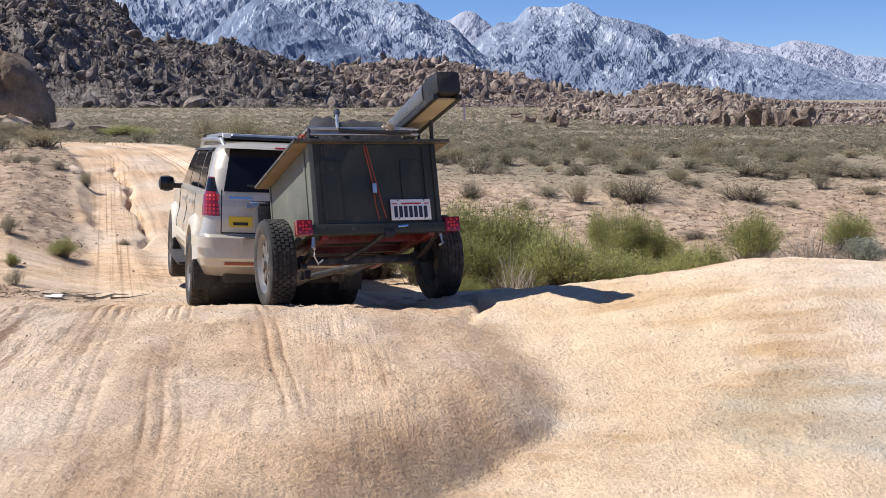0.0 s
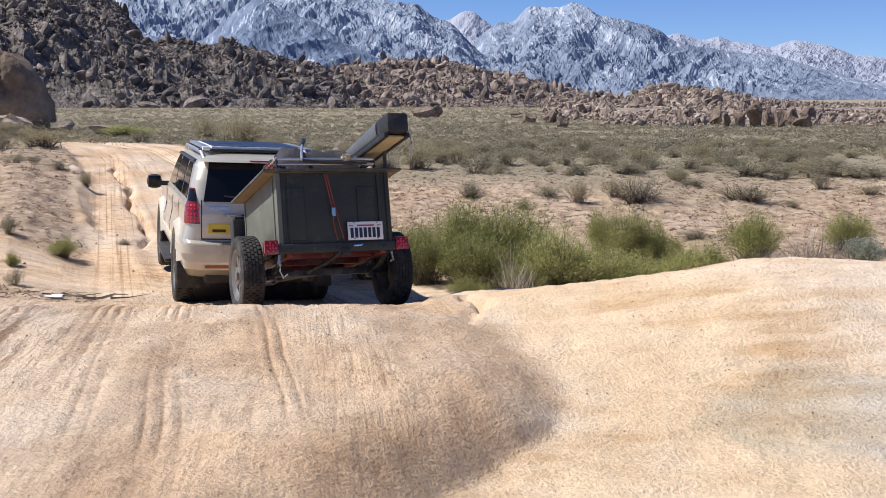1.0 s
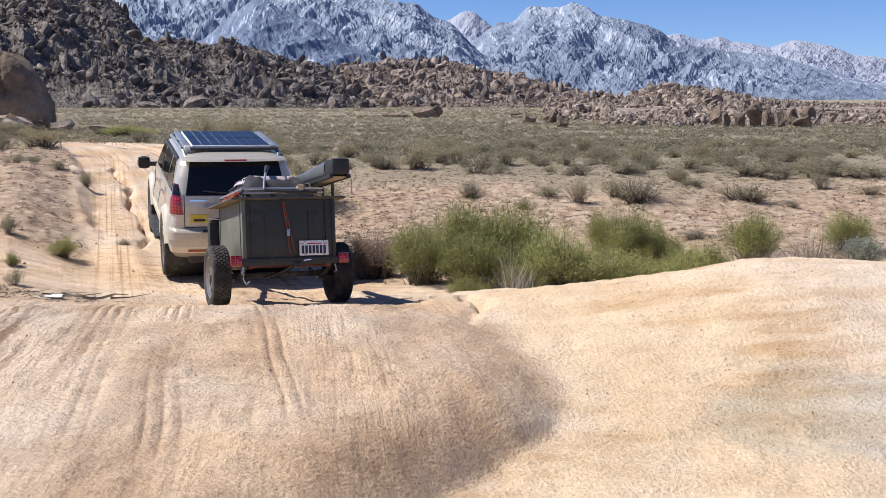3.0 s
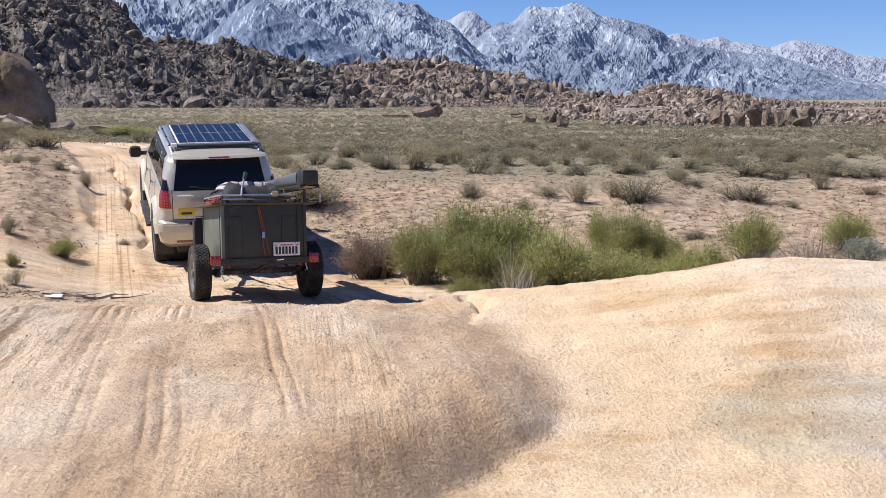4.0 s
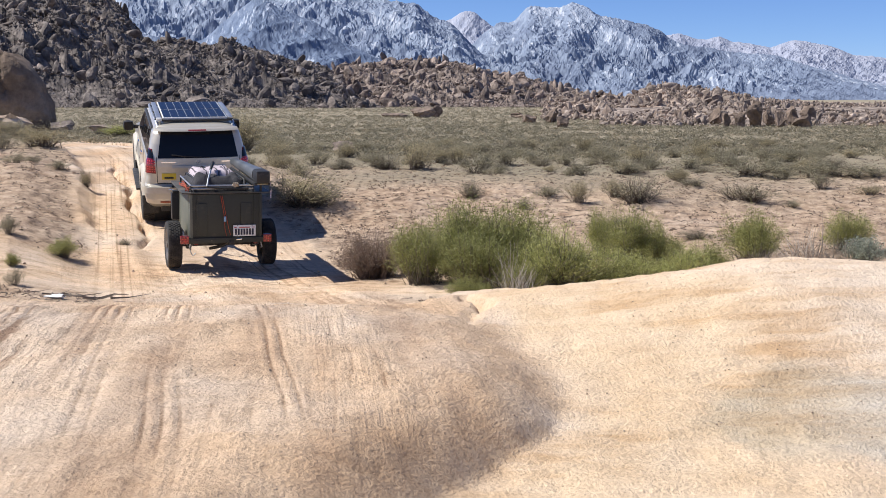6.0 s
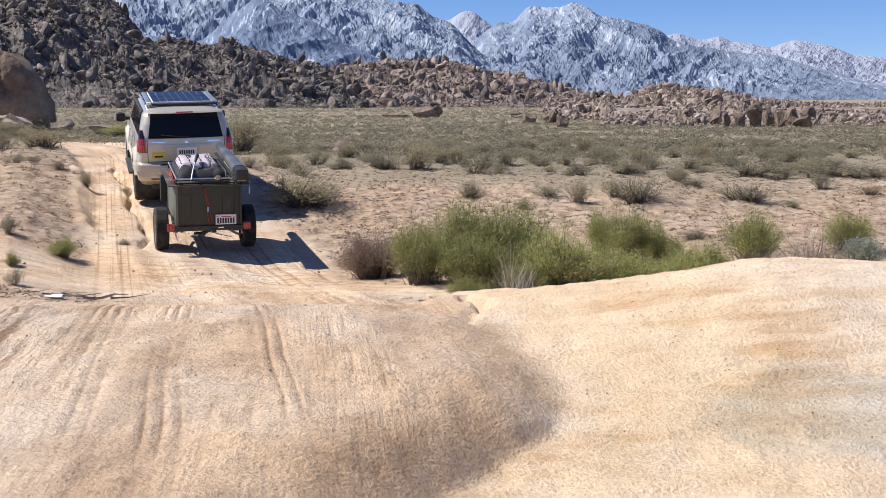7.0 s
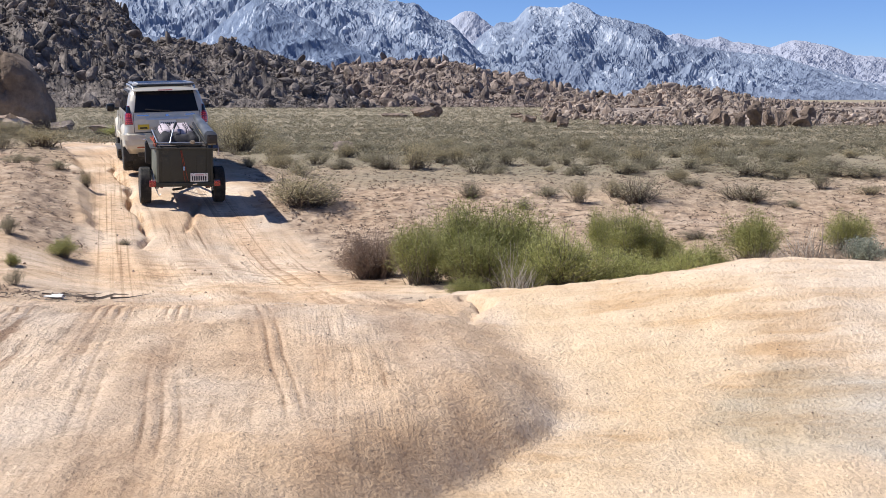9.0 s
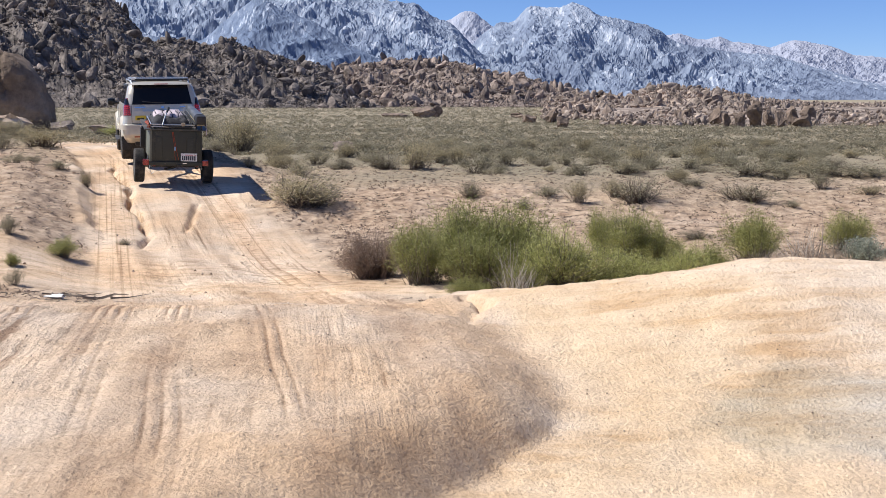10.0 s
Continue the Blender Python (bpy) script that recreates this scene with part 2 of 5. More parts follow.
M_STEEL = grained("black_steel", (0.03, 0.03, 0.031), 0.5, 0.3, 10, 0.3, dirt=(0.22, 0.18, 0.14), dirt_at=0.6)
M_ALU = grained("aluminium", (0.52, 0.53, 0.55), 0.38, 0.85, 14, 0.15)
M_RIM = grained("dull_alloy", (0.22, 0.205, 0.19), 0.45, 0.6, 14, 0.25, dirt=(0.24, 0.2, 0.155), dirt_at=0.62)
M_CHROME = material("chrome", (0.75, 0.75, 0.77), 0.12, 1.0)
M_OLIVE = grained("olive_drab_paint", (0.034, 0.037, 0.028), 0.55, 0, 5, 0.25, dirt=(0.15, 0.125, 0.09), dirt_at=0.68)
# olive for the sides and left rear post, paler than the rear face
M_OLIVE_SIDE = grained("paler_olive_paint", (0.135, 0.142, 0.112), 0.6, 0, 5, 0.28, dirt=(0.27, 0.23, 0.165), dirt_at=0.66)
M_PLY = grained("plywood", (0.235, 0.16, 0.075), 0.6, 0, 5, 0.3)
M_LID = grained("dark_lid_paint", (0.055, 0.055, 0.05), 0.5, 0, 5, 0.25, dirt=(0.25, 0.2, 0.15), dirt_at=0.62)
M_RED = grained("red_frame_paint", (0.17, 0.016, 0.012), 0.5, 0, 8, 0.3, dirt=(0.2, 0.13, 0.09), dirt_at=0.62)
M_LENS = material("red_lens", (0.22, 0.007, 0.010), 0.2, coat_weight=0.8)
M_DIODE = material("red_diode", (0.36, 0.016, 0.016), 0.3, emission_color=(1.0, 0.05, 0.04, 1), emission_strength=0.13)
M_REFLECT = material("dull_reflector", (0.30, 0.07, 0.03), 0.35)
M_WHITE = grained("white_enamel", (0.78, 0.78, 0.76), 0.4, 0, 20, 0.08)
M_INK = material("dark_ink", (0.02, 0.025, 0.05), 0.5)
M_REDINK = material("red_ink", (0.45, 0.04, 0.04), 0.5)
M_YELLOW = material("yellow_sticker", (0.70, 0.50, 0.04), 0.5)
M_CELL = material("solar_cell", (0.008, 0.014, 0.036), 0.3, 0.0, specular_ior_level=0.15)
M_DARKCLOTH = grained("dark_grey_canvas", (0.036, 0.034, 0.040), 0.85, 0, 10, 0.5, 0.02, dirt=(0.19, 0.165, 0.17), dirt_at=0.68)


def striped(name, pale, dark, per_metre):
    """Cloth woven in uneven stripes."""
    m = grained(name, pale, 0.9, 0, 10, 0.3, 0.006)
    nt = m.node_tree
    n = noise_node(nt, 1.0, 3, 0.6, mapped(nt, per_metre, per_metre * 0.04, per_metre * 0.3)).outputs[0]
    base(nt, mix(nt, "MIX", ramp(nt, n, [(0.35, (1, 1, 1)), (0.39, (0, 0, 0))]), pale, dark))
    return m


M_STRIPE = striped("striped_mauve_cloth", (0.47, 0.40, 0.43), (0.055, 0.045, 0.06), 11.0)
M_GREYCLOTH = grained("grey_awning_cover", (0.12, 0.125, 0.13), 0.36, 0, 6, 0.5, 0.008)
M_BEIGE = grained("beige_panel", (0.40, 0.33, 0.20), 0.6, 0, 8, 0.2)
M_ORANGE = material("orange_cord", (0.36, 0.065, 0.025), 0.7)
M_BLUE = material("blue_clip", (0.25, 0.42, 0.62), 0.4)
M_GOLD = grained("gold_foil", (0.42, 0.34, 0.25), 0.5, 0.1, 30, 0.6)
M_TWIG = leafy("grey_twigs", (0.10, 0.08, 0.065), (0.17, 0.14, 0.115), (0.27, 0.23, 0.19))
M_DEAD = leafy("bleached_twigs", (0.30, 0.26, 0.22), (0.46, 0.41, 0.35), (0.62, 0.57, 0.5))
M_GREEN = leafy("green_brush_leaves", (0.185, 0.195, 0.058), (0.305, 0.312, 0.10), (0.43, 0.428, 0.17))
M_LIME = leafy("yellow_green_leaves", (0.23, 0.25, 0.07), (0.37, 0.38, 0.13), (0.51, 0.50, 0.215))
M_SAGE = leafy("sage_leaves", (0.19, 0.175, 0.115), (0.31, 0.285, 0.19), (0.45, 0.40, 0.28))
M_FARSAGE = leafy("far_sage", (0.14, 0.13, 0.088), (0.215, 0.197, 0.134), (0.31, 0.28, 0.195))
M_FARSTRAW = leafy("far_straw", (0.25, 0.215, 0.145), (0.33, 0.285, 0.195), (0.42, 0.36, 0.25))
M_SILVER = leafy("silver_sage_leaves", (0.17, 0.20, 0.15), (0.28, 0.31, 0.24), (0.40, 0.42, 0.34))
M_STRAW = leafy("straw_brush", (0.24, 0.21, 0.125), (0.38, 0.33, 0.20), (0.52, 0.455, 0.29))
M_BROWN = leafy("brown_brush", (0.19, 0.135, 0.104), (0.30, 0.222, 0.17), (0.42, 0.32, 0.255))

# ---- the land ----
def lattice(ix, iy, seed):
    h = (ix * 374761393 + iy * 668265263 + seed * 974711) & 0xFFFFFFFF
    h = ((h ^ (h >> 13)) * 1274126177) & 0xFFFFFFFF
    return ((h ^ (h >> 16)) & 0xFFFF) / 65535.0


def value_noise(x, y, seed=0):
    """Smooth noise from 0 to 1 on arrays."""
    fx, fy = np.floor(x), np.floor(y)
    ix, iy = fx.astype(np.int64), fy.astype(np.int64)
    u, v = x - fx, y - fy
    u, v = u * u * u * (u * (u * 6 - 15) + 10), v * v * v * (v * (v * 6 - 15) + 10)
    a, b = lattice(ix, iy, seed), lattice(ix + 1, iy, seed)
    c, d = lattice(ix, iy + 1, seed), lattice(ix + 1, iy + 1, seed)
    return (a * (1 - u) + b * u) * (1 - v) + (c * (1 - u) + d * u) * v


def fbm(x, y, octaves=5, gain=0.5, seed=0, ridged=False):
    total, amp, norm = 0.0, 1.0, 0.0
    for k in range(octaves):
        n = value_noise(x * 2 ** k + 17.3 * k, y * 2 ** k - 9.1 * k, seed + k)
        if ridged:
            n = 1 - np.abs(2 * n - 1)
        total, norm, amp = total + amp * n, norm + amp, amp * gain
    return total / norm


def step(a, b, x):
    t = np.clip((x - a) / (b - a), 0, 1)
    return t * t * (3 - 2 * t)


def smooth_curve(xs, zs, width):
    """A soft curve through control values, as a function."""
    lo, hi = xs[0], xs[-1]
    n = 1200
    g = np.linspace(lo, hi, n)
    s = width / (hi - lo) * n
    half = int(3 * s)
    k = np.exp(-0.5 * (np.arange(-half, half + 1) / s) ** 2)
    z = np.convolve(np.pad(np.interp(g, xs, zs), half, mode="edge"), k / k.sum(), "valid")
    return lambda x: np.interp(x, g, z)


# heights along the track, over the near crest, through the wash and up the far side
road_z = smooth_curve([-10, 3, 5, 6.5, 7.2, 7.9, 9, 10.5, 12, 13.3, 15, 16.5, 18, 20, 22, 24, 27, 32, 45, 80],
                      [0, 0, .02, .04, .01, -.09, -.38, -.65, -.85, -.91, -.88, -.74, -.53, -.24, -.04, .13, .26, .31, .2, .05], 0.5)
bank_z = smooth_curve([-10, 3, 7, 9, 10.5, 12, 13.3, 15, 17, 20, 25, 30, 60, 80],
                      [-.12, -.12, -.1, -.12, -.42, -.78, -.9, -.84, -.66, -.42, -.2, -.13, -.1, -.08], 0.5)
left_z = smooth_curve([-10, 3, 6, 7.4, 9, 10.5, 12, 13.3, 15, 17, 20, 25, 30, 40, 60, 80],
                      [.02, .05, .1, .1, -.25, -.6, -.8, -.72, -.5, -.3, .02, .3, .42, .35, .1, 0], 0.5)
mound_z = smooth_curve([-10, 3, 4.5, 5.5, 6.3, 7, 7.9, 9, 10, 11, 12, 14],
                       [-.2, -.24, -.27, -.24, -.15, -.06, .0, -.2, -.45, -.66, -.8, -.9], 0.25)
mound_rise = smooth_curve([-9, .45, .8, 1.6, 2.05, 2.28, 2.55, 3, 3.5, 9], [0, 0, .015, .125, .19, .235, .265, .265, .24, .2], 0.12)
# the track's centre line
track_x = smooth_curve([-10, 0, 4, 8, 12, 16, 20, 24, 28, 31, 34, 38, 50, 80],
                       [0.6, .1, -.35, -.9, -2.15, -3.75, -5.2, -6.8, -8.6, -10.6, -13.8, -19, -40, -90], 0.6)
foot_x = smooth_curve([2, 4, 4.4, 4.8, 5.3, 5.7, 6.4, 7.2, 7.9, 9, 12], [-.9, -.1, .1, .36, .66, .72, .58, .36, .22, .2, .5], 0.15)


def height(x, y):
    """The ground's height."""
    u = x - track_x(y)
    z = road_z(y)
    # left of the track a low bank, right of it the wash's bank
    wl = step(-1.6, -3.0, u)
    z = z + (left_z(y) - z) * wl
    wr = step(1.7, 4.2, u)
    z = z + (bank_z(y) - z) * wr * step(9.0, 12.5, y)
    # near hump: its flank drops to the sandy hollow, and the mound beyond rises to the side
    f = foot_x(y)
    wob = 0.16 * (fbm(x * 2.5, y * 2.5, 4, seed=91) - .5)
    steep = np.clip((x - f + 0.68 + wob) / 0.64, 0, 1) ** 2.1
    soft = step(f - 0.66, f + 0.08, x + wob)
    side = (soft + (steep - soft) * step(6.0, 5.1, y)) * (1 - step(10.2, 12.5, y)) * step(0.5, 4.0, y)
    m = mound_z(y) + mound_rise(x) * np.exp(-((y - 8.2) / 2.3) ** 2)
    z = z + (m - z) * side
    # the runnel at the notch
    z = z - 0.2 * np.clip(fbm(x * 6, y * 4, 3, seed=52) * 2 - .4, .1, 1) * np.exp(-((x - 0.225 - 0.05 * np.sin(y * 6) - .08 * (value_noise(x * 9, y * 9, 53) - .5)) / 0.05) ** 2) * np.exp(-((y - 7.75) / 0.5) ** 2)
    # erosion gully on the climb
    g = x - (track_x(y) - 0.74 + 0.06 * np.sin(y * 1.9) + 0.04 * np.sin(y * 4.6))
    g = g + 0.16 * (fbm(x * 4, y * 3, 4, seed=46) - .5)
    z = z - 0.22 * np.clip(fbm(x * 3, y * 2.6, 3, seed=44) * 2.4 - .4, 0.2, 1.2) * np.exp(-(g / 0.05) ** 2) * step(15.5, 17.0, y) * (1 - step(22, 25, y))
    g = x - track_x(y) - 0.22 - 0.24 * (y - 18.2) + 0.14 * (fbm(x * 4, y * 3, 4, seed=47) - .5)
    z = z - 0.10 * np.exp(-(g / 0.05) ** 2) * step(16.8, 17.6, y) * (1 - step(18.8, 19.6, y))
    # little scarp beside the track
    z = z + 0.2 * step(-1.4, -1.75, u + .3 * (fbm(x * 2, y * 2, 3, seed=48) - .5)) * step(15, 18, y) * (1 - step(26, 30, y))
    # wheel ruts
    road = road_mask(x, y)
    z = z - 0.035 * road * (np.exp(-((u + .72) / .3) ** 2) + np.exp(-((u - .72) / .3) ** 2)) * step(9, 12, y)
    # roughness at several scales
    d = np.hypot(x, y)
    off = 1 - 0.7 * road
    z = z + off * 0.22 * (fbm(x * 0.22, y * 0.22, 3, seed=3) - 0.5) * step(10, 20, y)
    z = z + (0.4 + 0.6 * off) * 0.11 * (fbm(x * 1.1, y * 1.1, 5, 0.58, seed=5) - 0.5) * (1 - step(60, 120, d))
    z = z + 0.022 * (fbm(x * 6.0, y * 6.0, 4, 0.6, seed=9) - 0.5) * (1 - step(20, 40, d))
    # clods in the hollow and on the hump
    clod = fbm(x * 9.0, y * 7.0, 3, 0.6, seed=21)
    z = z + (0.025 + 0.035 * np.clip(f - x, 0, 0.4) / 0.4) * np.clip(clod - 0.50, 0, 1) * (1 - step(12, 18, y))
    # lumps and crust off the track
    lump = fbm(x * 3.3, y * 3.3, 4, 0.6, seed=23)
    z = z + 0.16 * np.clip(lump - 0.50, 0, 1) * off ** 2 * step(11, 14, y) * (1 - step(36, 50, y))
    # ripples and coarse clods on the sandy mound
    side = step(f - 0.1, f + 0.3, x) * (1 - step(9.5, 11, y))
    z = z + 0.022 * side * (value_noise(x * 2.2 + y * 2.5, y * 13 - x * 3 + 2 * value_noise(x, y, 81), 82) - .5)
    z = z + 0.1 * np.clip(fbm(x * 13, y * 12, 3, 0.6, seed=83) - .5, 0, 1) * np.exp(-((x - 1.75) / .55) ** 2 - ((y - 4.9) / .55) ** 2)
    # ripples scraped across the hump by braking wheels
    z = z + 0.024 * (value_noise(x * 4.5, y * 9 + 3 * value_noise(x * 2, y * 2, 77), 78) - .5) * (1 - step(7.5, 9, y)) * np.exp(-((u - .2) / .9) ** 2)
    # long tread grooves on the hump
    z = z + 0.014 * (value_noise(u * 10, y * .6, 79) - .5) * (1 - step(9, 11, y)) * step(-.3, -.8, u)
    # the climb leans to the wash
    z = z - 0.07 * np.clip(u, -1, 1.6) * step(13, 15.5, y) * (1 - step(19, 22, y))
    # far plain rises gently to the hills
    far = step(60, 90, y)
    z = z * (1 - far) + far * (-0.1 + 0.8 * step(60, 260, d) + 0.5 * (fbm(x * 0.02, y * 0.02, 3, seed=7) - 0.5) * (1 - step(200, 260, d)))
    z = z + 1.0 * step(260, 500, d) + 12 * step(600, 3500, d)
    return z


def road_mask(x, y):
    u = x - track_x(y)
    wob = 0.5 * (fbm(y * 0.6, x * 0.6, 2, seed=31) - 0.5)
    m = step(-2.0, -1.6, u + wob) * (1 - step(1.4, 2.3, u + wob * 2))
    near = 1 - step(10, 12.5, y)
    wash = np.exp(-((y - 13.0 + 0.12 * x) / 1.3) ** 2)
    return np.clip(np.maximum(np.maximum(m * (1 - step(60, 80, y)), near), 0.95 * wash), 0, 1)


def grown(start, first, factor, end):
    out, v, s = [], start, first
    while abs(v) < abs(end):
        v += s
        s *= factor
        out.append(v)
    return out


def grid_mesh(name, xs, ys, z, mat):
    """A sheet from two rows of coordinates and its heights."""
    nx, ny = len(xs), len(ys)
    gx, gy = np.meshgrid(xs, ys)
    co = np.stack([gx, gy, z], -1).reshape(-1, 3)
    i = np.arange(nx * ny).reshape(ny, nx)
    quads = np.stack([i[:-1, :-1], i[:-1, 1:], i[1:, 1:], i[1:, :-1]], -1).reshape(-1, 4)
    me = bpy.data.meshes.new(name)
    me.vertices.add(len(co))
    me.vertices.foreach_set("co", co.astype(np.float32).ravel())
    me.loops.add(quads.size)
    me.loops.foreach_set("vertex_index", quads.astype(np.int32).ravel())
    me.polygons.add(len(quads))
    me.polygons.foreach_set("loop_start", np.arange(0, quads.size, 4, dtype=np.int32))
    me.polygons.foreach_set("use_smooth", np.ones(len(quads), dtype=bool))
    me.update()
    me.validate()
    me.materials.append(mat)
    return me, gx, gy


def build_ground():
    xin = np.arange(-4.0, 4.001, 0.036)
    xl = [-4 - 0.04 * k for k in range(1, 113)] + [-8.5 - 0.1 * k for k in range(1, 60)]
    xr = [4 + 0.1 * k for k in range(1, 60)]
    xs = np.array(grown(xl[-1], -0.12, 1.09, -4600)[::-1] + xl[::-1] + list(xin) + xr + grown(xr[-1], 0.14, 1.09, 4600))
    yn = np.arange(2.6, 9.4, 0.042)
    ym = np.arange(9.4, 30, 0.078)
    ys = np.array(grown(2.6, -0.1, 1.12, -4600)[::-1] + list(yn) + list(ym) + grown(ym[-1], 0.1, 1.055, 4900))
    gx, gy = np.meshgrid(xs, ys)
    me, gx, gy = grid_mesh("ground", xs, ys, height(gx, gy), M_GROUND)
    hollow = step(foot_x(gy) - 0.5, foot_x(gy) + 0.05, gx) * (1 - step(10, 12, gy))
    left = step(-3.6, -2.4, gx - track_x(gy))
    # ramp over the hump's flank, for its painted shade and brown soil
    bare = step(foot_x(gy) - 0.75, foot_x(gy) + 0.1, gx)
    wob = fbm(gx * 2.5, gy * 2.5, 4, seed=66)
    furrow = gx + 0.22 * gy + 0.05 * (fbm(gx * .9, gy * .9, 2, seed=92) - .5)
    bundle = sum(np.exp(-((furrow - c) / w) ** 4) for c, w in ((-1.3, .1), (-.72, .17), (-.27, .12), (.34, .08)))
    bundle = bundle * np.clip(fbm(gx * 1.6, gy * .8, 3, seed=93) * 3.4 - .85, 0, 1) * (1 - step(7.6, 8.8, gy))
    values = {"furrow": furrow, "bundle": bundle, "flank_shade": np.clip(4 * bare * (1 - bare) * (0.4 + wob), 0, 1) * (1 - step(7, 8.5, gy)) * step(2.5, 4, gy),
              "gravel": step(1.15, 0.75, np.hypot((gx - 2.05) / .75, (gy - 5.3) / .7) + 0.8 * (wob - .5)),
              "track": road_mask(gx, gy) * (1 - 0.92 * hollow) * np.maximum(left, step(9, 11, gy)) * (1 - 0.55 * np.exp(-((gy - 13.2) / 0.9) ** 2)), "ochre": step(foot_x(gy) - 0.2, foot_x(gy) + 0.3, gx) * step(3.2, 4.6, gy) * (1 - step(9.0, 11, gy)) * (1 - 0.8 * step(1.6, 2.6, gx + 1.2 * fbm(gx, gy, 3, seed=61) - .5)),
              "road": road_mask(gx, gy), "across": gx - track_x(gy), "along": gy, "wash": np.exp(-((gy - 14.0) / 1.5) ** 4) * (1 - 0.75 * np.exp(-((gx + 0.313 * gy) / .4) ** 4)),
              "wheelway": (np.exp(-((gx + 0.313 * gy) / .36) ** 4) * (1 - step(23, 26, gy)) + np.exp(-((gx - track_x(gy) - 0.9) / .34) ** 4)) * step(11.2, 12.5, gy) * (0.6 + 0.8 * np.clip(wob - .1, 0, .5)),
              "rib": np.where(gx + 0.313 * gy < 0.5, gx + 0.313 * gy, gx - track_x(gy) + 3.0),
              "plain": np.clip(step(20, 27, gy + 0.3 * gx * (gx < 0) + 5 * (fbm(gx * .3, gy * .3, 3, seed=40) - .5)) * (1 - road_mask(gx, gy)), 0, 1)}
    for key, v in values.items():
        a = me.attributes.new(key, "FLOAT", "POINT")
        a.data.foreach_set("value", np.asarray(v, dtype=np.float32).ravel())
    tagged(new("ground", me), "pale sandy desert ground with a rutted dirt track and wash", "ground", kind="structure")


def at_ground(x, y):
    return float(height(np.array([float(x)]), np.array([float(y)]))[0])


build_ground()


# ---- mountains ----
def mountain(name, label, mat, skyline, near, ridge, seed, lean=0.5, crag=1.0, nx=660, ny=160):
    """A massif: a skyline of (sideways ratio, rise ratio) at distance ridge, falling to its foot at distance near.
    Spurs and couloirs run down its face, leaning sideways."""
    rx, rz = [a for a, b in skyline], [b * ridge for a, b in skyline]
    top = smooth_curve(rx, rz, 0.0016)
    a, t = np.meshgrid(np.linspace(rx[0], rx[-1], nx), np.linspace(0, 1.2, ny))
    d = near + (ridge - near) * t
    down = (1 - np.clip(t, 0, 1)) * (ridge - near)
    x = a * d
    # coordinates in metres across the face, bent so that the ribs wander
    wx = x - lean * down + 90 * (fbm(x / 260, d / 260, 3, seed=seed + 5) - 0.5)
    wy = d + 90 * (fbm(x / 260 + 7, d / 260, 3, seed=seed + 6) - 0.5)
    spurs = fbm(wx / 270, wy / 620, 2, 0.5, seed=seed, ridged=True) - 0.6
    wx2 = x + 0.9 * lean * down + 60 * (fbm(x / 120, d / 120, 3, seed=seed + 15) - 0.5)
    ribs = fbm(wx2 / 78, wy / 170, 3, 0.55, seed=seed + 2, ridged=True) - 0.6
    fine = fbm(wx / 24, wy / 40, 3, 0.6, seed=seed + 9, ridged=True) - 0.6
    teeth = fbm(x / 11, d / 14, 3, 0.6, seed=seed + 12, ridged=True) - 0.6
    peak = top(a)
    u = np.clip(t, 0, 1)
    room = np.clip(peak / 180, 0.05, 1)
    belly = np.clip(np.sin(u * math.pi), 0, 1) ** 0.7
    z = peak * (0.35 * u + 0.65 * u ** 1.5)
    z = z + crag * room * (95 * spurs * belly + 48 * ribs * (belly + 0.08) + 24 * fine * (belly + 0.14) + 6 * teeth * (0.5 + 0.5 * u))
    z = np.where(t > 1, z - peak * (t - 1) * 2.2, z)
    v = np.stack([x, d, np.maximum(z, -20) + 1.4], -1).reshape(-1, 3)
    i = np.arange(a.size).reshape(a.shape)
    p, q, r, w = i[:-1, :-1].ravel(), i[:-1, 1:].ravel(), i[1:, 1:].ravel(), i[1:, :-1].ravel()
    me = joined(name, [(v, np.stack([p, q, r, w], 1))], mat)
    return tagged(new(name, me), label, "mountain", kind="structure")


def ratios(points):
    return [((a - 784) / 1871, (185 - b) / 1871) for a, b in points]


def joined(name, chunks, mat, smooth=False):
    """One mesh from many (vertices, faces)."""
    verts, faces, n = [], [], 0
    for v, f in chunks:
        verts.append(v)
        faces.append(f + n)
        n += len(v)
    v, f = np.concatenate(verts).astype(np.float32), np.concatenate(faces).astype(np.int32)
    me = bpy.data.meshes.new(name)
    me.vertices.add(len(v))
    me.vertices.foreach_set("co", v.ravel())
    k = f.shape[1]
    me.loops.add(f.size)
    me.loops.foreach_set("vertex_index", f.ravel())
    me.polygons.add(len(f))
    me.polygons.foreach_set("loop_start", np.arange(0, f.size, k, dtype=np.int32))
    me.polygons.foreach_set("use_smooth", np.full(len(f), smooth))
    me.update()
    me.materials.append(mat)
    return me


mountain("backdrop_mountains", "rugged granite mountain face with pale slabs, blue-grey with haze", M_MOUNT,
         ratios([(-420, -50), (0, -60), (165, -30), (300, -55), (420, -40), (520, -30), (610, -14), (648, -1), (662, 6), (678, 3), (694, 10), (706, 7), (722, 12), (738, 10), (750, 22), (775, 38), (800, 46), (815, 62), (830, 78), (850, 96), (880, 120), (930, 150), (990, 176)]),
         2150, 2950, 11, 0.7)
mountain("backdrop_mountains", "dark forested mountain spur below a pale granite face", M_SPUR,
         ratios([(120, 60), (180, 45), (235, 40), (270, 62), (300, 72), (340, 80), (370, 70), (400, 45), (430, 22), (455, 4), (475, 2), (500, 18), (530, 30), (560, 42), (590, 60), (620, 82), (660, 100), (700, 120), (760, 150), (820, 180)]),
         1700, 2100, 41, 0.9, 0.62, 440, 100)
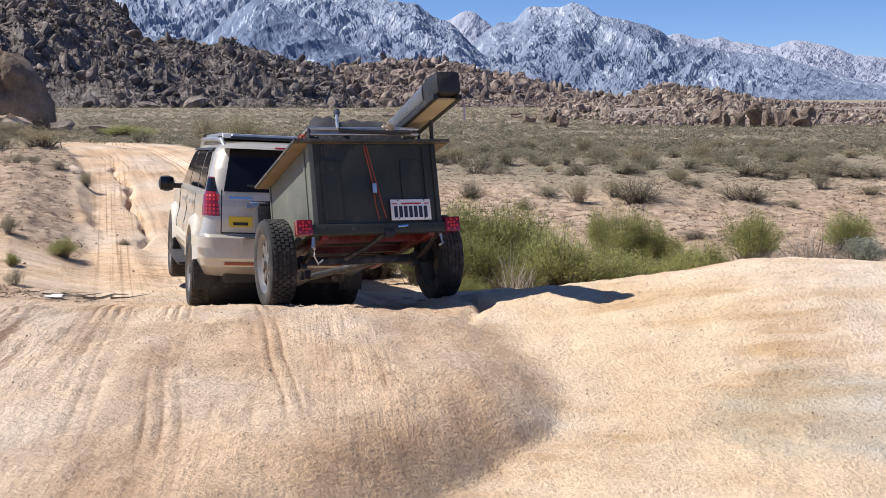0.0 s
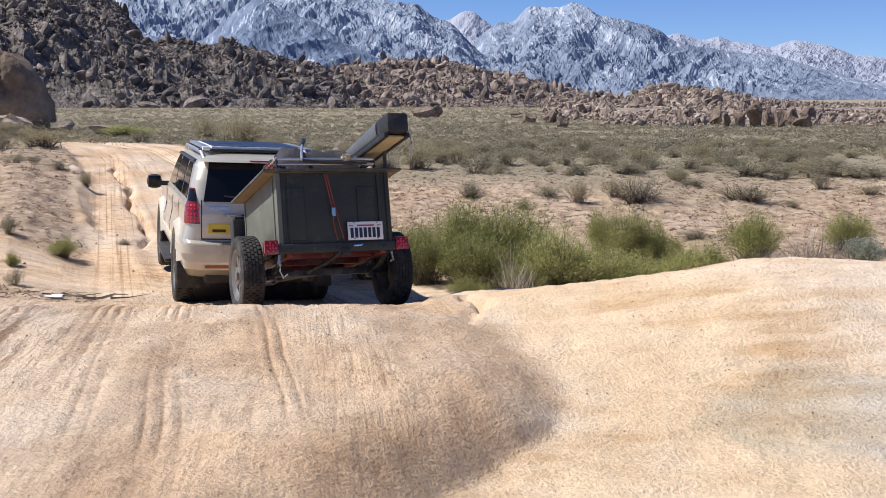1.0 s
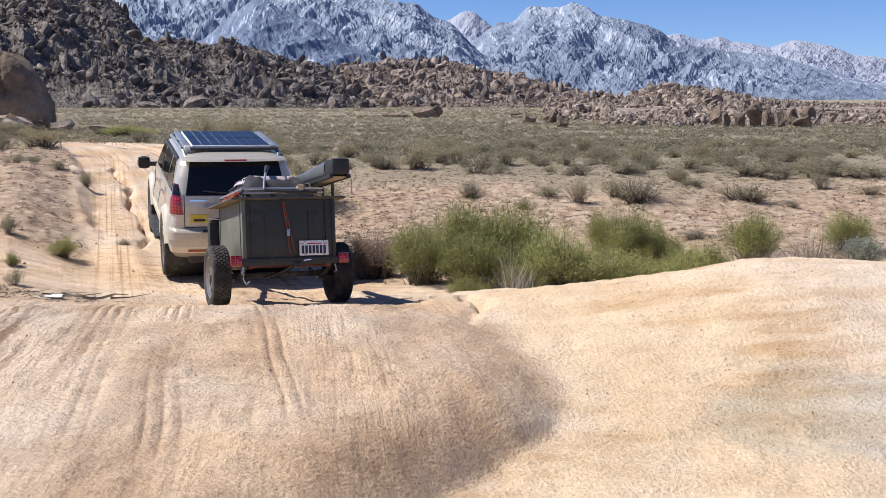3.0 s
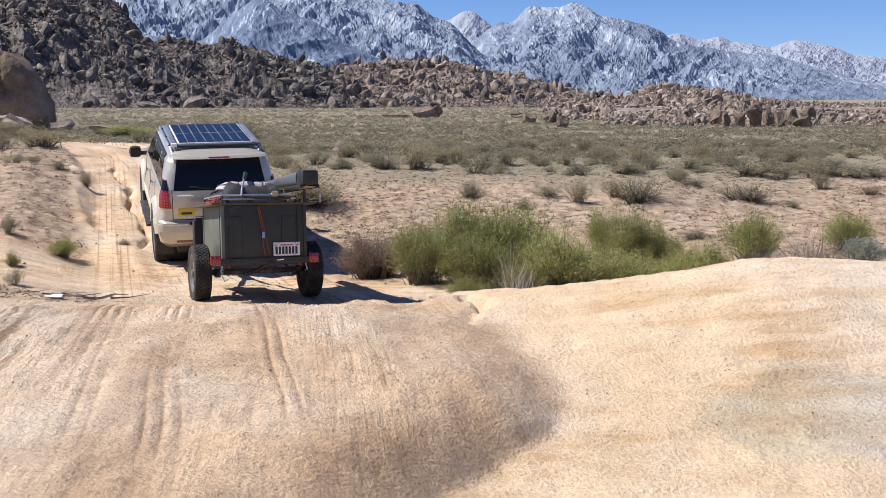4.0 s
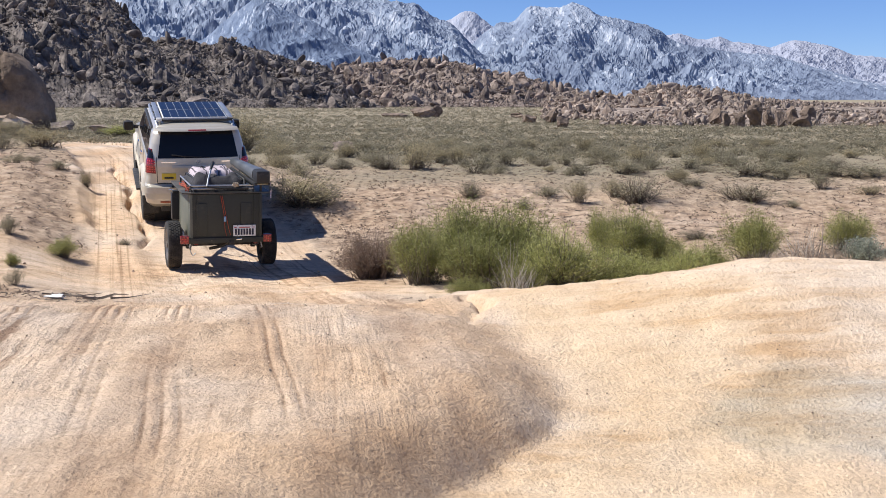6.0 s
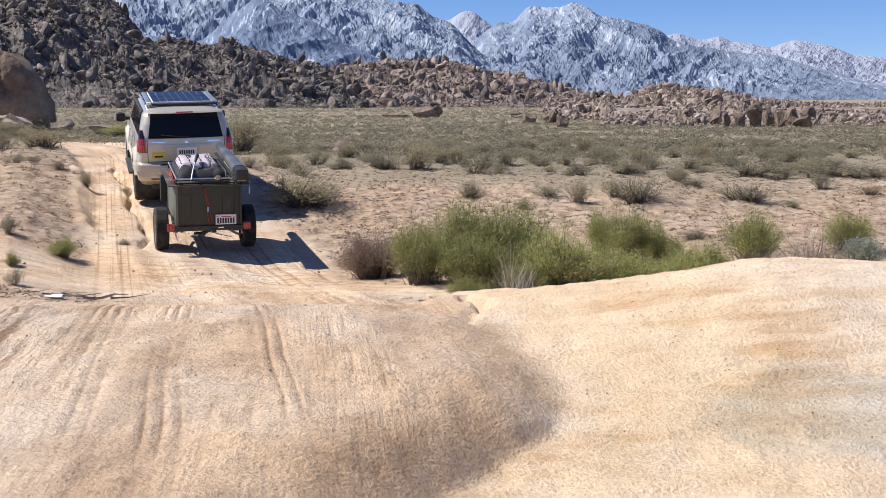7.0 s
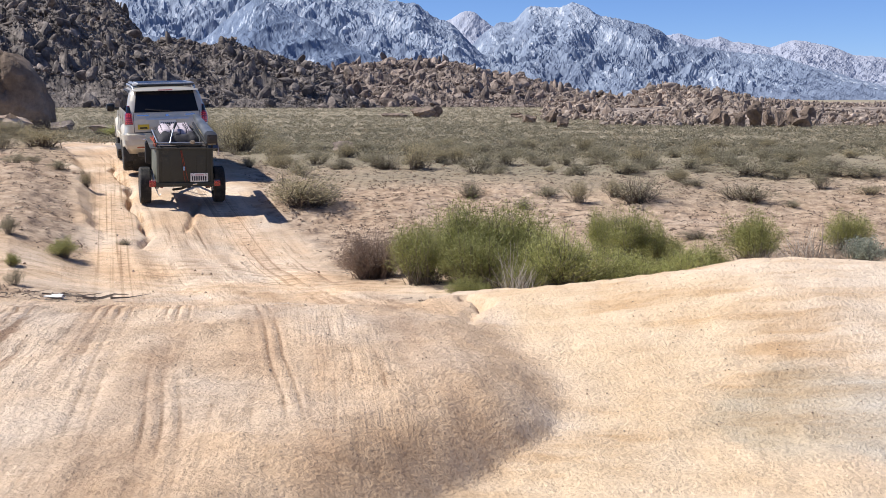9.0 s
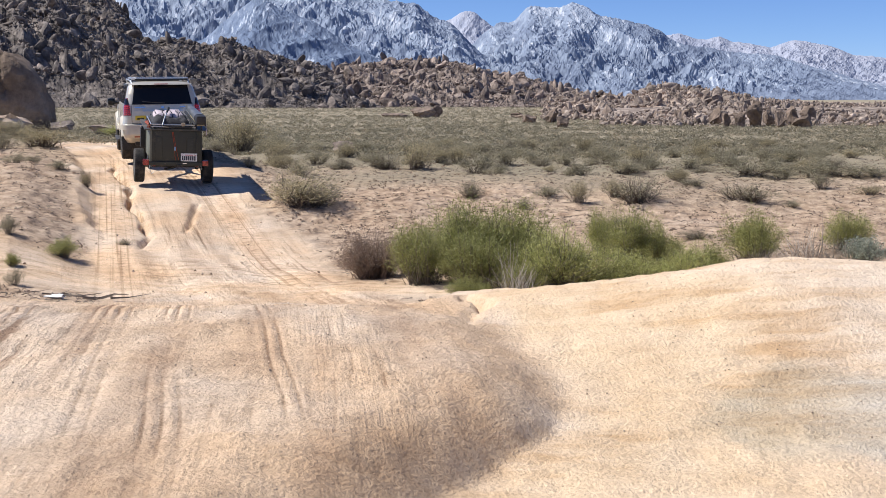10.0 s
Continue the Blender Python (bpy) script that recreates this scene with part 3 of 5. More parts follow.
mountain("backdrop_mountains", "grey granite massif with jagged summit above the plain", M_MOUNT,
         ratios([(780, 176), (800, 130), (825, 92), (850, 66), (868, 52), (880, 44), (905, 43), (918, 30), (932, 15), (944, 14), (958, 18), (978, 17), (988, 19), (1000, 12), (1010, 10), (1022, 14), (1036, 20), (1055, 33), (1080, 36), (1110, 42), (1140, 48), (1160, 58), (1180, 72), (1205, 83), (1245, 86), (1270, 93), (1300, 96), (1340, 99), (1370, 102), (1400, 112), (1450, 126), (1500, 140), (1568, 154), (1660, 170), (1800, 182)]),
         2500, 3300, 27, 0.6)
mountain("backdrop_far_mountains", "distant bare mountain ridge, pale grey with haze", M_FAR,
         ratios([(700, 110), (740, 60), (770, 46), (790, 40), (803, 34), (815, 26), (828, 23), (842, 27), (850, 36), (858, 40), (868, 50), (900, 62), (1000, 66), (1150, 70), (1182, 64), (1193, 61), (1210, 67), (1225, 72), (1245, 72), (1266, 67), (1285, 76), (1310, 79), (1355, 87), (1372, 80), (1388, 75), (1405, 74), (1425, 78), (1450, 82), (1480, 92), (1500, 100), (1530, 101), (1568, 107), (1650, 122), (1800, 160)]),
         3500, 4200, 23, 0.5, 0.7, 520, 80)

# ---- rocks ----
def boulder_shape(seed, subdivisions, cuts=9):
    """Vertices and faces of one angular boulder about a metre across."""
    rng = np.random.default_rng(seed)
    bm = bmesh.new()
    bmesh.ops.create_icosphere(bm, subdivisions=subdivisions, radius=1.0)
    v = np.array([p.co[:] for p in bm.verts])
    f = np.array([[q.index for q in p.verts] for p in bm.faces])
    bm.free()
    v *= np.array([1.0, rng.uniform(.7, 1.0), rng.uniform(.65, 1.15)])
    for _ in range(cuts):
        n = rng.normal(size=3)
        n /= np.linalg.norm(n)
        d = rng.uniform(0.5, 0.85) if cuts != 6 else rng.uniform(0.32, 0.7)
        v -= np.clip(v @ n - d, 0, None)[:, None] * n * 0.92
    v += 0.06 * (np.sin(v[:, [1, 2, 0]] * rng.uniform(3, 6) + rng.uniform(0, 6, 3)))
    return v * 0.62, f


def turned(rng):
    q = rng.normal(size=4)
    q /= np.linalg.norm(q)
    a, b, c, d = q
    return np.array([[1 - 2 * (c * c + d * d), 2 * (b * c - a * d), 2 * (b * d + a * c)],
                     [2 * (b * c + a * d), 1 - 2 * (b * b + d * d), 2 * (c * d - a * b)],
                     [2 * (b * d - a * c), 2 * (c * d + a * b), 1 - 2 * (b * b + c * c)]])


LOW = [boulder_shape(k, 1, 5) for k in range(14)]
FINE = [boulder_shape(100 + k, 3, 6) for k in range(6)]


def rocky_hill(name, label, mat, skyline, near, ridge, count, size, seed, knob=3.0, nx=520, ny=130):
    """A hill heaped with boulders: skyline (sideways, rise) at distance ridge, its foot at distance near."""
    rng = np.random.default_rng(seed)
    rx, rz = [a for a, b in skyline], [b * ridge for a, b in skyline]
    top = smooth_curve(rx, rz, (rx[-1] - rx[0]) * 0.004)
    foot = 1.1 if near > 150 else 1.5

    def surface(a, t):
        d = near + (ridge - near) * t
        spur = fbm(a * 17 + 3 + .8 * t, t * 1.3 + seed, 4, 0.55, seed=seed, ridged=True)
        z = top(a) * np.clip(t, 0, 1) ** 0.9 * (1 + 0.95 * (spur - 0.62) * np.clip(1 - t, 0, 1))
        k = fbm(a * d / (knob * 3.2), (d + z) / (knob * 3.2) + seed, 4, 0.6, seed=seed + 8, ridged=True) - 0.6
        z = z + knob * 2.6 * k * np.clip(top(a) / (4 * knob), 0.12, 1) * (1 - 0.55 * np.clip(t, 0, 1)) * np.clip(t * 6, 0, 1)
        return a * d, d, np.where(t > 1, z - top(a) * (t - 1) * 3, z) + 1.4 - foot * (1 - np.clip(t, 0, 1))

    aa, tt = np.meshgrid(np.linspace(rx[0], rx[-1], nx), np.linspace(0.0, 1.3, ny))
    x, y, z = surface(aa, tt)
    crag = fbm(x / size * .32, (y + z) / size * .32, 4, 0.6, seed=seed + 4, ridged=True)
    z = z - 0.5 * size + (crag - 0.5) * size * 1.5 * np.clip(top(aa) / (3 * size), 0.1, 1)
    v = np.stack([x, y, z], -1).reshape(-1, 3)
    i = np.arange(aa.size).reshape(aa.shape)
    a, b, c, d = i[:-1, :-1].ravel(), i[:-1, 1:].ravel(), i[1:, 1:].ravel(), i[1:, :-1].ravel()
    chunks = [(v, np.concatenate([np.stack([a, b, c], 1), np.stack([a, c, d], 1)]))]
    a, t = rng.uniform(rx[0], rx[-1], count), rng.uniform(0, 1.0, count) ** 0.9
    x, y, z = surface(a, t)
    rise = np.maximum(top(a), 0.6)
    # big blocks gather in outcrops, rubble lies between them
    crowd = fbm(a * y / (knob * 2.4), (y + 1.5 * z) / (knob * 2.4), 3, 0.6, seed=seed + 30)
    s = size * np.minimum((0.40 + 0.3 * rng.pareto(2.0, count)) * (0.55 + 3.0 * np.clip(crowd - 0.42, 0, 0.5)), 5.0)
    s = np.minimum(s, rise * 0.6 + 0.4 * size)
    for k in range(count):
        v, f = LOW[rng.integers(len(LOW))] if s[k] < 2.4 * size else MID[rng.integers(len(MID))]
        w = (v * s[k] * np.array([1.45, rng.uniform(0.5, 1.0), rng.uniform(0.4, 0.9)])) @ turned(rng).T
        w[:, 2] *= rng.uniform(0.8, 1.35)
        chunks.append((w + np.array([x[k], y[k], z[k] + 0.12 * s[k]]), f))
    return tagged(new(name, joined(name, chunks, mat)), label, "rock hill", kind="stuff")


MID = [boulder_shape(50 + k, 2, 9) for k in range(8)]

rocky_hill("boulder_hill", "high dark hill of heaped weathered granite boulders", M_HILL,
           ratios([(-160, -70), (-60, -60), (60, -40), (140, -12), (175, 2), (215, 8), (240, 38), (262, 66), (310, 74), (370, 86), (410, 80), (450, 92), (490, 103), (560, 118), (600, 132), (640, 160), (680, 186)]),
           215, 330, 40000, 0.62, 1, 4.5)
rocky_hill("boulder_hill", "lower brown hill of heaped granite boulders", M_DUST,
           ratios([(560, 150), (600, 124), (640, 112), (700, 108), (760, 108), (800, 112), (835, 122), (870, 134), (920, 136), (955, 150), (1000, 160), (1040, 172), (1090, 184)]),
           240, 380, 24000, 0.64, 2, 4.0)
rocky_hill("boulder_outcrop", "low outcrop of tan granite boulders on the plain", M_ROCK,
           ratios([(960, 178), (1010, 170), (1060, 165), (1100, 172), (1140, 160), (1170, 150), (1205, 156), (1240, 160), (1290, 168), (1340, 176), (1400, 180), (1470, 183), (1560, 184), (1700, 184)]),
           95, 190, 9500, 0.55, 3, 2.2, 400, 90)
rocky_hill("boulder_outcrop", "scattered low tan boulders before the plain", M_ROCK,
           ratios([(1060, 206), (1140, 196), (1200, 188), (1260, 184), (1340, 178), (1400, 190), (1480, 196), (1568, 198), (1700, 198)]),
           72, 96, 1600, 0.46, 4, 1.0, 300, 50)


def boulder(x, y, wide, high, deep, seed, label, mat=None, sink=0.12, turn=None, smooth=False):
    """One free-standing boulder."""
    v, f = boulder_shape(7, 5, 4) if smooth else FINE[seed % len(FINE)]
    if smooth:
        v = v * (1 + 0.10 * np.array([[noise.fractal(Vector(p) * 2.6, 0.8, 2.0, 5)] for p in v]))
    else:
        v = v * (1 + 0.24 * np.array([[noise.fractal(Vector(p) * 4 + Vector((seed, 0, 0)), 0.7, 2.0, 4)] for p in v]))
    v = v / (v.max(0) - v.min(0))
    a = seed * 1.9 if turn is None else turn
    r = np.array([[math.cos(a), -math.sin(a), 0], [math.sin(a), math.cos(a), 0], [0, 0, 1]])
    v = (v @ r.T)
    v = v / (v.max(0) - v.min(0)) * np.array([wide, deep, high])
    if smooth:
        up = np.clip((v[:, 2] / high + 0.5), 0, 1)
        v[:, 0] = v[:, 0] * (1 - 0.36 * up ** 2.4) - 0.03 * wide * up
        crack = np.exp(-((v[:, 0] / wide - 0.02 - 0.16 * (1 - up)) / 0.022) ** 2) * step(0.45, 0.62, up)
        v[:, 1] += 0.28 * crack
        v[:, 2] -= 0.22 * crack
    v[:, 2] += high * (0.5 - sink)
    ob = new("boulder", joined("boulder", [(v, f)], mat or M_ROCK, smooth))
    ob.location = (x, y, at_ground(x, y))
    return tagged(ob, label, "boulder")


FREE = "dark weathered granite boulder standing on the brushy plain"
for k, (px, d, w, h) in enumerate([(1306, 70, 1.15, 1.25), (1332, 72, 1.5, 2.0), (1282, 69.5, .8, 1.1), (1376, 70, 1.0, 1.2), (1212, 80, 1.3, 1.7), (1196, 81, 1.0, 1.3), (1400, 76, 1.3, 1.7), (1425, 78, 1.6, 1.6), (1355, 74, 1.1, 1.3), (1265, 76, 1.2, 1.3),
                                   (936, 86, 1.7, 1.05), (974, 86, 1.5, 1.35), (993, 70, .85, .95), (915, 108, 1.4, 0.6), (745, 110, 2.7, 1.2), (770, 112, 1.6, 1.3), (700, 112, 3.0, .7),
                                   (1420, 70, 1.4, 1.0), (1160, 90, 1.4, 1.1), (1095, 120, 2.2, 1.3)]):
    boulder((px - 784) / 1871 * d, d, w * (0.72 if h > 1 and d < 90 else 1), h, w * 0.8, k, FREE if k != 12 else "small dark boulder alone on the brushy plain", M_BOULDER)
boulder(-25.3, 62, 6.4, 5.75, 4.5, 33, "tall rounded brown granite boulder beside the track", M_WARM, 0.2, 0.4, True)
boulder(-22.75, 56, 2.3, 1.45, 1.8, 4, "low pale tan rock at the foot of a tall boulder", M_PALE)
boulder(-21.6, 60, 1.4, 0.75, 1.0, 5, "small dark rock at the foot of a tall boulder", M_HILL)
boulder(-16.6, 52, 1.3, 0.55, 1.0, 2, "low rounded tan rock among brush")
boulder(-3.2, 34, 0.75, 0.42, 0.5, 3, "grey stone half buried among brush")

# a pale slab and driftwood in the wash
boulder(-4.42, 11.9, .24, .07, .15, 1, "flat white stone lying in the wash", M_WHITE, 0.3)

# ---- plants ----
def stem(points, radius):
    """A three-sided tapering stem through points."""
    v, f = [], []
    n = len(points)
    for k, p in enumerate(points):
        d = points[min(k + 1, n - 1)] - points[max(k - 1, 0)]
        d = d / (np.linalg.norm(d) + 1e-9)
        s = np.cross(d, (0.31, 0.9, 0.2))
        s /= np.linalg.norm(s) + 1e-9
        t = np.cross(d, s)
        r = radius * (1 - 0.8 * k / (n - 1))
        for a in (0, 2.094, 4.189):
            v.append(p + r * (math.cos(a) * s + math.sin(a) * t))
    for k in range(n - 1):
        for a in range(3):
            i, j = 3 * k + a, 3 * k + (a + 1) % 3
            f += [(i, j, j + 3), (i, j + 3, i + 3)]
    return np.array(v), np.array(f)


def brush_meshes(name, seed, stems, blades, blade, width, leaf, twig, upright=0.5, shell=0.55, lobes=5):
    """Stems and leaf blades of a bush one metre wide and one high."""
    rng = np.random.default_rng(seed)
    wood, leaves = [], []
    heads = [(rng.uniform(-.28, .28), rng.uniform(-.28, .28), rng.uniform(.28, .46), rng.uniform(.62, 1.0)) for _ in range(lobes)]
    tips = []
    for _ in range(stems):
        hx, hy, hr, hz = heads[rng.integers(lobes)]
        a, r = rng.uniform(0, 6.283), math.sqrt(rng.uniform(0, 1))
        q = r * hr
        top = np.array([hx + q * math.cos(a), hy + q * math.sin(a), hz * math.sqrt(max(1 - 0.8 * r * r, 0.03)) * rng.uniform(.75, 1.08)])
        root = np.array([hx * .5 + rng.normal() * .05, hy * .5 + rng.normal() * .05, -0.03])
        bend = root + (top - root) * 0.34 + rng.normal(size=3) * 0.05 + np.array([0, 0, 0.06])
        wood.append(stem([root, bend, top], rng.uniform(0.004, 0.009)))
        tips.append((bend, top))
    if blades:
        idx = rng.integers(len(tips), size=blades)
        tt = np.clip(1 - np.abs(rng.normal(size=blades)) * (1 - shell), 0.0, 1.12)
        b = np.array([tips[i][0] for i in idx])
        t = np.array([tips[i][1] for i in idx])
        p = b + (t - b) * tt[:, None] + rng.normal(size=(blades, 3)) * 0.045
        p[:, 2] = np.maximum(p[:, 2], 0.03)
        d = (t - b) / (np.linalg.norm(t - b, axis=1)[:, None] + 1e-9) * upright + rng.normal(size=(blades, 3)) * (1 - upright) * 0.8 + np.array([0, 0, 0.4 * upright])
        d /= np.linalg.norm(d, axis=1)[:, None]
        s = np.cross(d, rng.normal(size=(blades, 3)))
        s /= np.linalg.norm(s, axis=1)[:, None]
        ln = blade * rng.uniform(.6, 1.3, blades)[:, None]
        w = width * rng.uniform(.7, 1.3, blades)[:, None]
        v = np.stack([p - s * w * .4, p + d * ln * .5 - s * w, p + d * ln, p + d * ln * .5 + s * w], 1).reshape(-1, 3)
        i = np.arange(blades) * 4
        f = np.concatenate([np.stack([i, i + 1, i + 2], 1), np.stack([i, i + 2, i + 3], 1)])
        leaves = [(v, f)]
    return joined(name + "_stems", wood, twig), (joined(name + "_leaves", leaves, leaf) if leaves else None)


def bush(name, meshes, x, y, wide, high, turn, label, group="", sink=0.02):
    ob = tagged(new(name), label, "bush", group)
    for part_name, me in zip(("wood", "foliage"), meshes):
        if me:
            o = new(part_name, me)
            o.parent = ob
    ob.matrix_basis = Matrix.LocRotScale((x, y, at_ground(x, y) - sink), Euler((0, 0, turn)), (wide, wide, high))
    return ob


KINDS = {
    "green": [brush_meshes("green", 10 + k, 230, 15000, 0.054, 0.0031, M_GREEN, M_TWIG, 0.34, 0.55, 11) for k in range(3)],
    "lime": [brush_meshes("lime", 20 + k, 220, 11000, 0.06, 0.0031, M_LIME, M_TWIG, 0.42, 0.5, 9) for k in range(2)],
    "brown": [brush_meshes("brown", 30, 420, 11000, 0.05, 0.0028, M_BROWN, M_BROWN, 0.35, 0.55, 9)],
    "silver": [brush_meshes("silver", 40, 150, 4200, 0.05, 0.008, M_SILVER, M_TWIG, 0.4, 0.5, 5)],
    "sage": [brush_meshes("sage", 50 + k, 70, 2500, 0.055, 0.0078, M_SAGE, M_TWIG, 0.25, 0.5, 7) for k in range(4)],
    "straw": [brush_meshes("straw", 60 + k, 100, 3000, 0.06, 0.0055, M_STRAW, M_TWIG, 0.35, 0.5, 8) for k in range(3)],
    "dead": [brush_meshes("dead", 70 + k, 70, 0, 0, 0, None, M_DEAD, lobes=4) for k in range(2)],
    "dark": [brush_meshes("dark", 80 + k, 160, 1800, 0.05, 0.006, M_SAGE, M_TWIG, 0.3, 0.4, 6) for k in range(2)],
}
LABELS = {
    "green": ("rabbitbrush", "dense green rabbitbrush growing in the sandy wash"), "lime": ("rabbitbrush", "yellow-green rabbitbrush behind the sandy mound"),
    "brown": ("dry_bush", "rounded dry brown bush at the edge of the wash"), "silver": ("sagebrush", "silvery grey-green sagebrush on the sandy mound"),
    "sage": ("sagebrush", "low grey sagebrush on the sandy bank"), "straw": ("desert_shrub", "straw-coloured desert shrub with green tips on sand"),
    "dead": ("dead_shrub", "bleached bare twigs of a dead shrub"), "dark": ("sagebrush", "dark twiggy half-dead sagebrush on the sandy bank"),
}
GROUPS = {"green": "rabbitbrush in the wash", "lime": "rabbitbrush in the wash", "sage": "sagebrush on the bank", "dark": "sagebrush on the bank", "straw": "straw-coloured shrubs"}


def plant(kind, x, y, wide, high, k):
    name, label = LABELS[kind]
    protos = KINDS[kind]
    return bush(name, protos[k % len(protos)], x, y, wide, high, k * 2.399, label, GROUPS.get(kind, ""))


def row(kind, places):
    """Plants of one kind: (sideways ratio times 1000, distance, width, height)."""
    for k, (a, d, w, h) in enumerate(places):
        plant(kind, a * d / 1000, d, w, h, k)


row("green", [(-20, 13.4, 0.95, 0.84), (19, 14.0, 1.30, 1.2), (59, 14.2, 1.25, 1.1), (37, 13.0, 1.00, 0.74), (25, 12.1, 0.50, 0.30), (151, 15.6, 0.55, 0.82), (181, 15.0, 0.90, 0.90), (206, 14.9, 0.75, 0.72), (-28, 14.3, 0.60, 0.72), (86, 13.6, 0.70, 0.70), (297, 15.0, 0.90, 0.90), (388, 16.3, 0.75, 0.70)])
row("lime", [(110, 12.7, 1.10, 0.90), (147, 12.8, 0.90, 0.68), (184, 13.0, 1.0, 0.52), (230, 13.0, 0.9, 0.62), (257, 13.1, 0.7, 0.6), (78, 12.5, 0.60, 0.5), (-365, 14.7, 0.44, 0.33), (-411, 13.6, 0.22, 0.23), (-298, 50.6, 2.97, 0.57)])
row("brown", [(-65, 14.2, 1.18, 0.74)])
row("silver", [(400, 8.9, 0.46, 0.36)])
row("dead", [(72, 12.0, 0.85, 0.66), (300, 14.5, 0.95, 0.50), (350, 9.0, 0.60, 0.46), (332, 9.0, 0.45, 0.26), (373, 8.9, 0.5, 0.32)])
row("sage", [(-63, 26.2, 0.77, 0.49), (-92, 31.1, 0.58, 0.55), (32, 24.5, 0.94, 0.69), (59, 27.3, 1.04, 0.51), (99, 20.9, 0.61, 0.29), (171, 24.4, 1.00, 0.49), (91, 28.1, 1.07, 0.53), (115, 28.0, 0.99, 0.43), (219, 23.3, 0.71, 0.38), (291, 24.3, 1.57, 0.34), (321, 23.8, 0.70, 0.39), (358, 22.0, 0.58, 0.44), (270, 26.4, 0.93, 0.40), (382, 24.2, 1.57, 0.40), (409, 24.2, 0.85, 0.34), (331, 19.9, 0.35, 0.19), (-157, 38.3, 1.35, 0.67), (-119, 28.2, 0.99, 0.50), (-405, 20.4, 0.48, 0.29), (-362, 20.8, 0.49, 0.24)])
row("sage", [(-386, 21.6, 0.38, 0.23), (-414, 15.0, 0.35, 0.35), (-412, 12.6, 0.22, 0.30), (235, 26.1, 1.07, 0.43), (195, 26.1, 0.92, 0.40), (-400, 26.6, 0.94, 0.53)])
row("dark", [(75, 19.7, 0.37, 0.25), (182, 20.3, 1.43, 0.62), (241, 22.0, 0.90, 0.26), (286, 20.4, 1.32, 0.41), (243, 17.1, 0.70, 0.20), (27, 20.8, 0.73, 0.41), (-128, 19.6, 1.5, 0.5), (-304, 16.0, 0.28, 0.13), (163, 18.5, 0.65, 0.17), (281, 16.9, 0.79, 0.16)])
row("straw", [(-26, 25.8, 1.21, 0.79), (128, 20.3, 0.55, 0.52), (184, 27.7, 0.98, 0.72), (-141, 19.3, 1.75, 0.70), (-197, 33.0, 2.13, 1.39), (-378, 25.0, 1.62, 0.65), (-338, 19.5, 0.30, 0.34), (-162, 28.9, 1.19, 0.68), (163, 20.6, 0.56, 0.41), (-2, 27.7, 0.81, 0.55), (13, 27.7, 0.81, 0.59), (225, 22.8, 0.48, 0.40), (-221, 45.4, 1.60, 1.07), (-408, 26.4, 1.09, 0.56), (404, 21.3, 0.63, 0.25)])


# brush beyond the bank, thickening towards the plain
rng = np.random.default_rng(5)
count = 0
while count < 170:
    d = 23 + 15 * rng.uniform(0, 1)
    a = rng.uniform(-0.46, 0.50)
    x = a * d
    if float(road_mask(np.array([x]), np.array([d]))[0]) > 0.15 or rng.random() > step(20, 30, d - 0.05 * x) + 0.05:
        continue
    w = rng.uniform(0.45, 1.05)
    plant(("sage", "sage", "straw", "sage", "dark")[count % 5], x, d, w, w * rng.uniform(.4, .62), count)
    count += 1


def far_brush():
    """The low brush of the plain."""
    rng = np.random.default_rng(8)
    tufts = []
    for k in range(8):
        n = 22
        p = rng.normal(size=(n, 3))
        p[:, 2] = np.abs(p[:, 2])
        p = p / np.linalg.norm(p, axis=1)[:, None] * rng.uniform(.35, .55, (n, 1)) * np.array([1, 1, 1.1])
        e, g = rng.normal(size=(n, 3)), rng.normal(size=(n, 3))
        e, g = e / np.linalg.norm(e, axis=1)[:, None] * .15, g / np.linalg.norm(g, axis=1)[:, None] * .15
        tufts.append((np.stack([p - e, p + e, p + g], 1).reshape(-1, 3), np.arange(3 * n).reshape(n, 3)))
    n = 27000
    d = 31 * (250 / 31) ** rng.uniform(0, 1, n)
    x = rng.uniform(-.48, .48, n) * d
    z = height(x, d)
    w = rng.uniform(.17, .36, n) * (1 + d / 240)
    chunks = {0: [], 1: []}
    for k in range(n):
        v, f = tufts[k % 8]
        v = v * np.array([w[k], w[k], w[k] * rng.uniform(.5, .85)])
        t = rng.uniform(0, 6.283)
        r = np.array([[math.cos(t), -math.sin(t), 0], [math.sin(t), math.cos(t), 0], [0, 0, 1]])
        chunks[int(k % 4 == 0)].append((v @ r.T + np.array([x[k], d[k], z[k]]), f))
    for key, mat, label in ((0, M_FARSAGE, "low grey-green sagebrush covering the far plain"), (1, M_FARSTRAW, "low straw-coloured brush covering the far plain")):
        tagged(new("plain_brush", joined("plain_brush", chunks[key], mat)), label, "brush", kind="stuff")


far_brush()


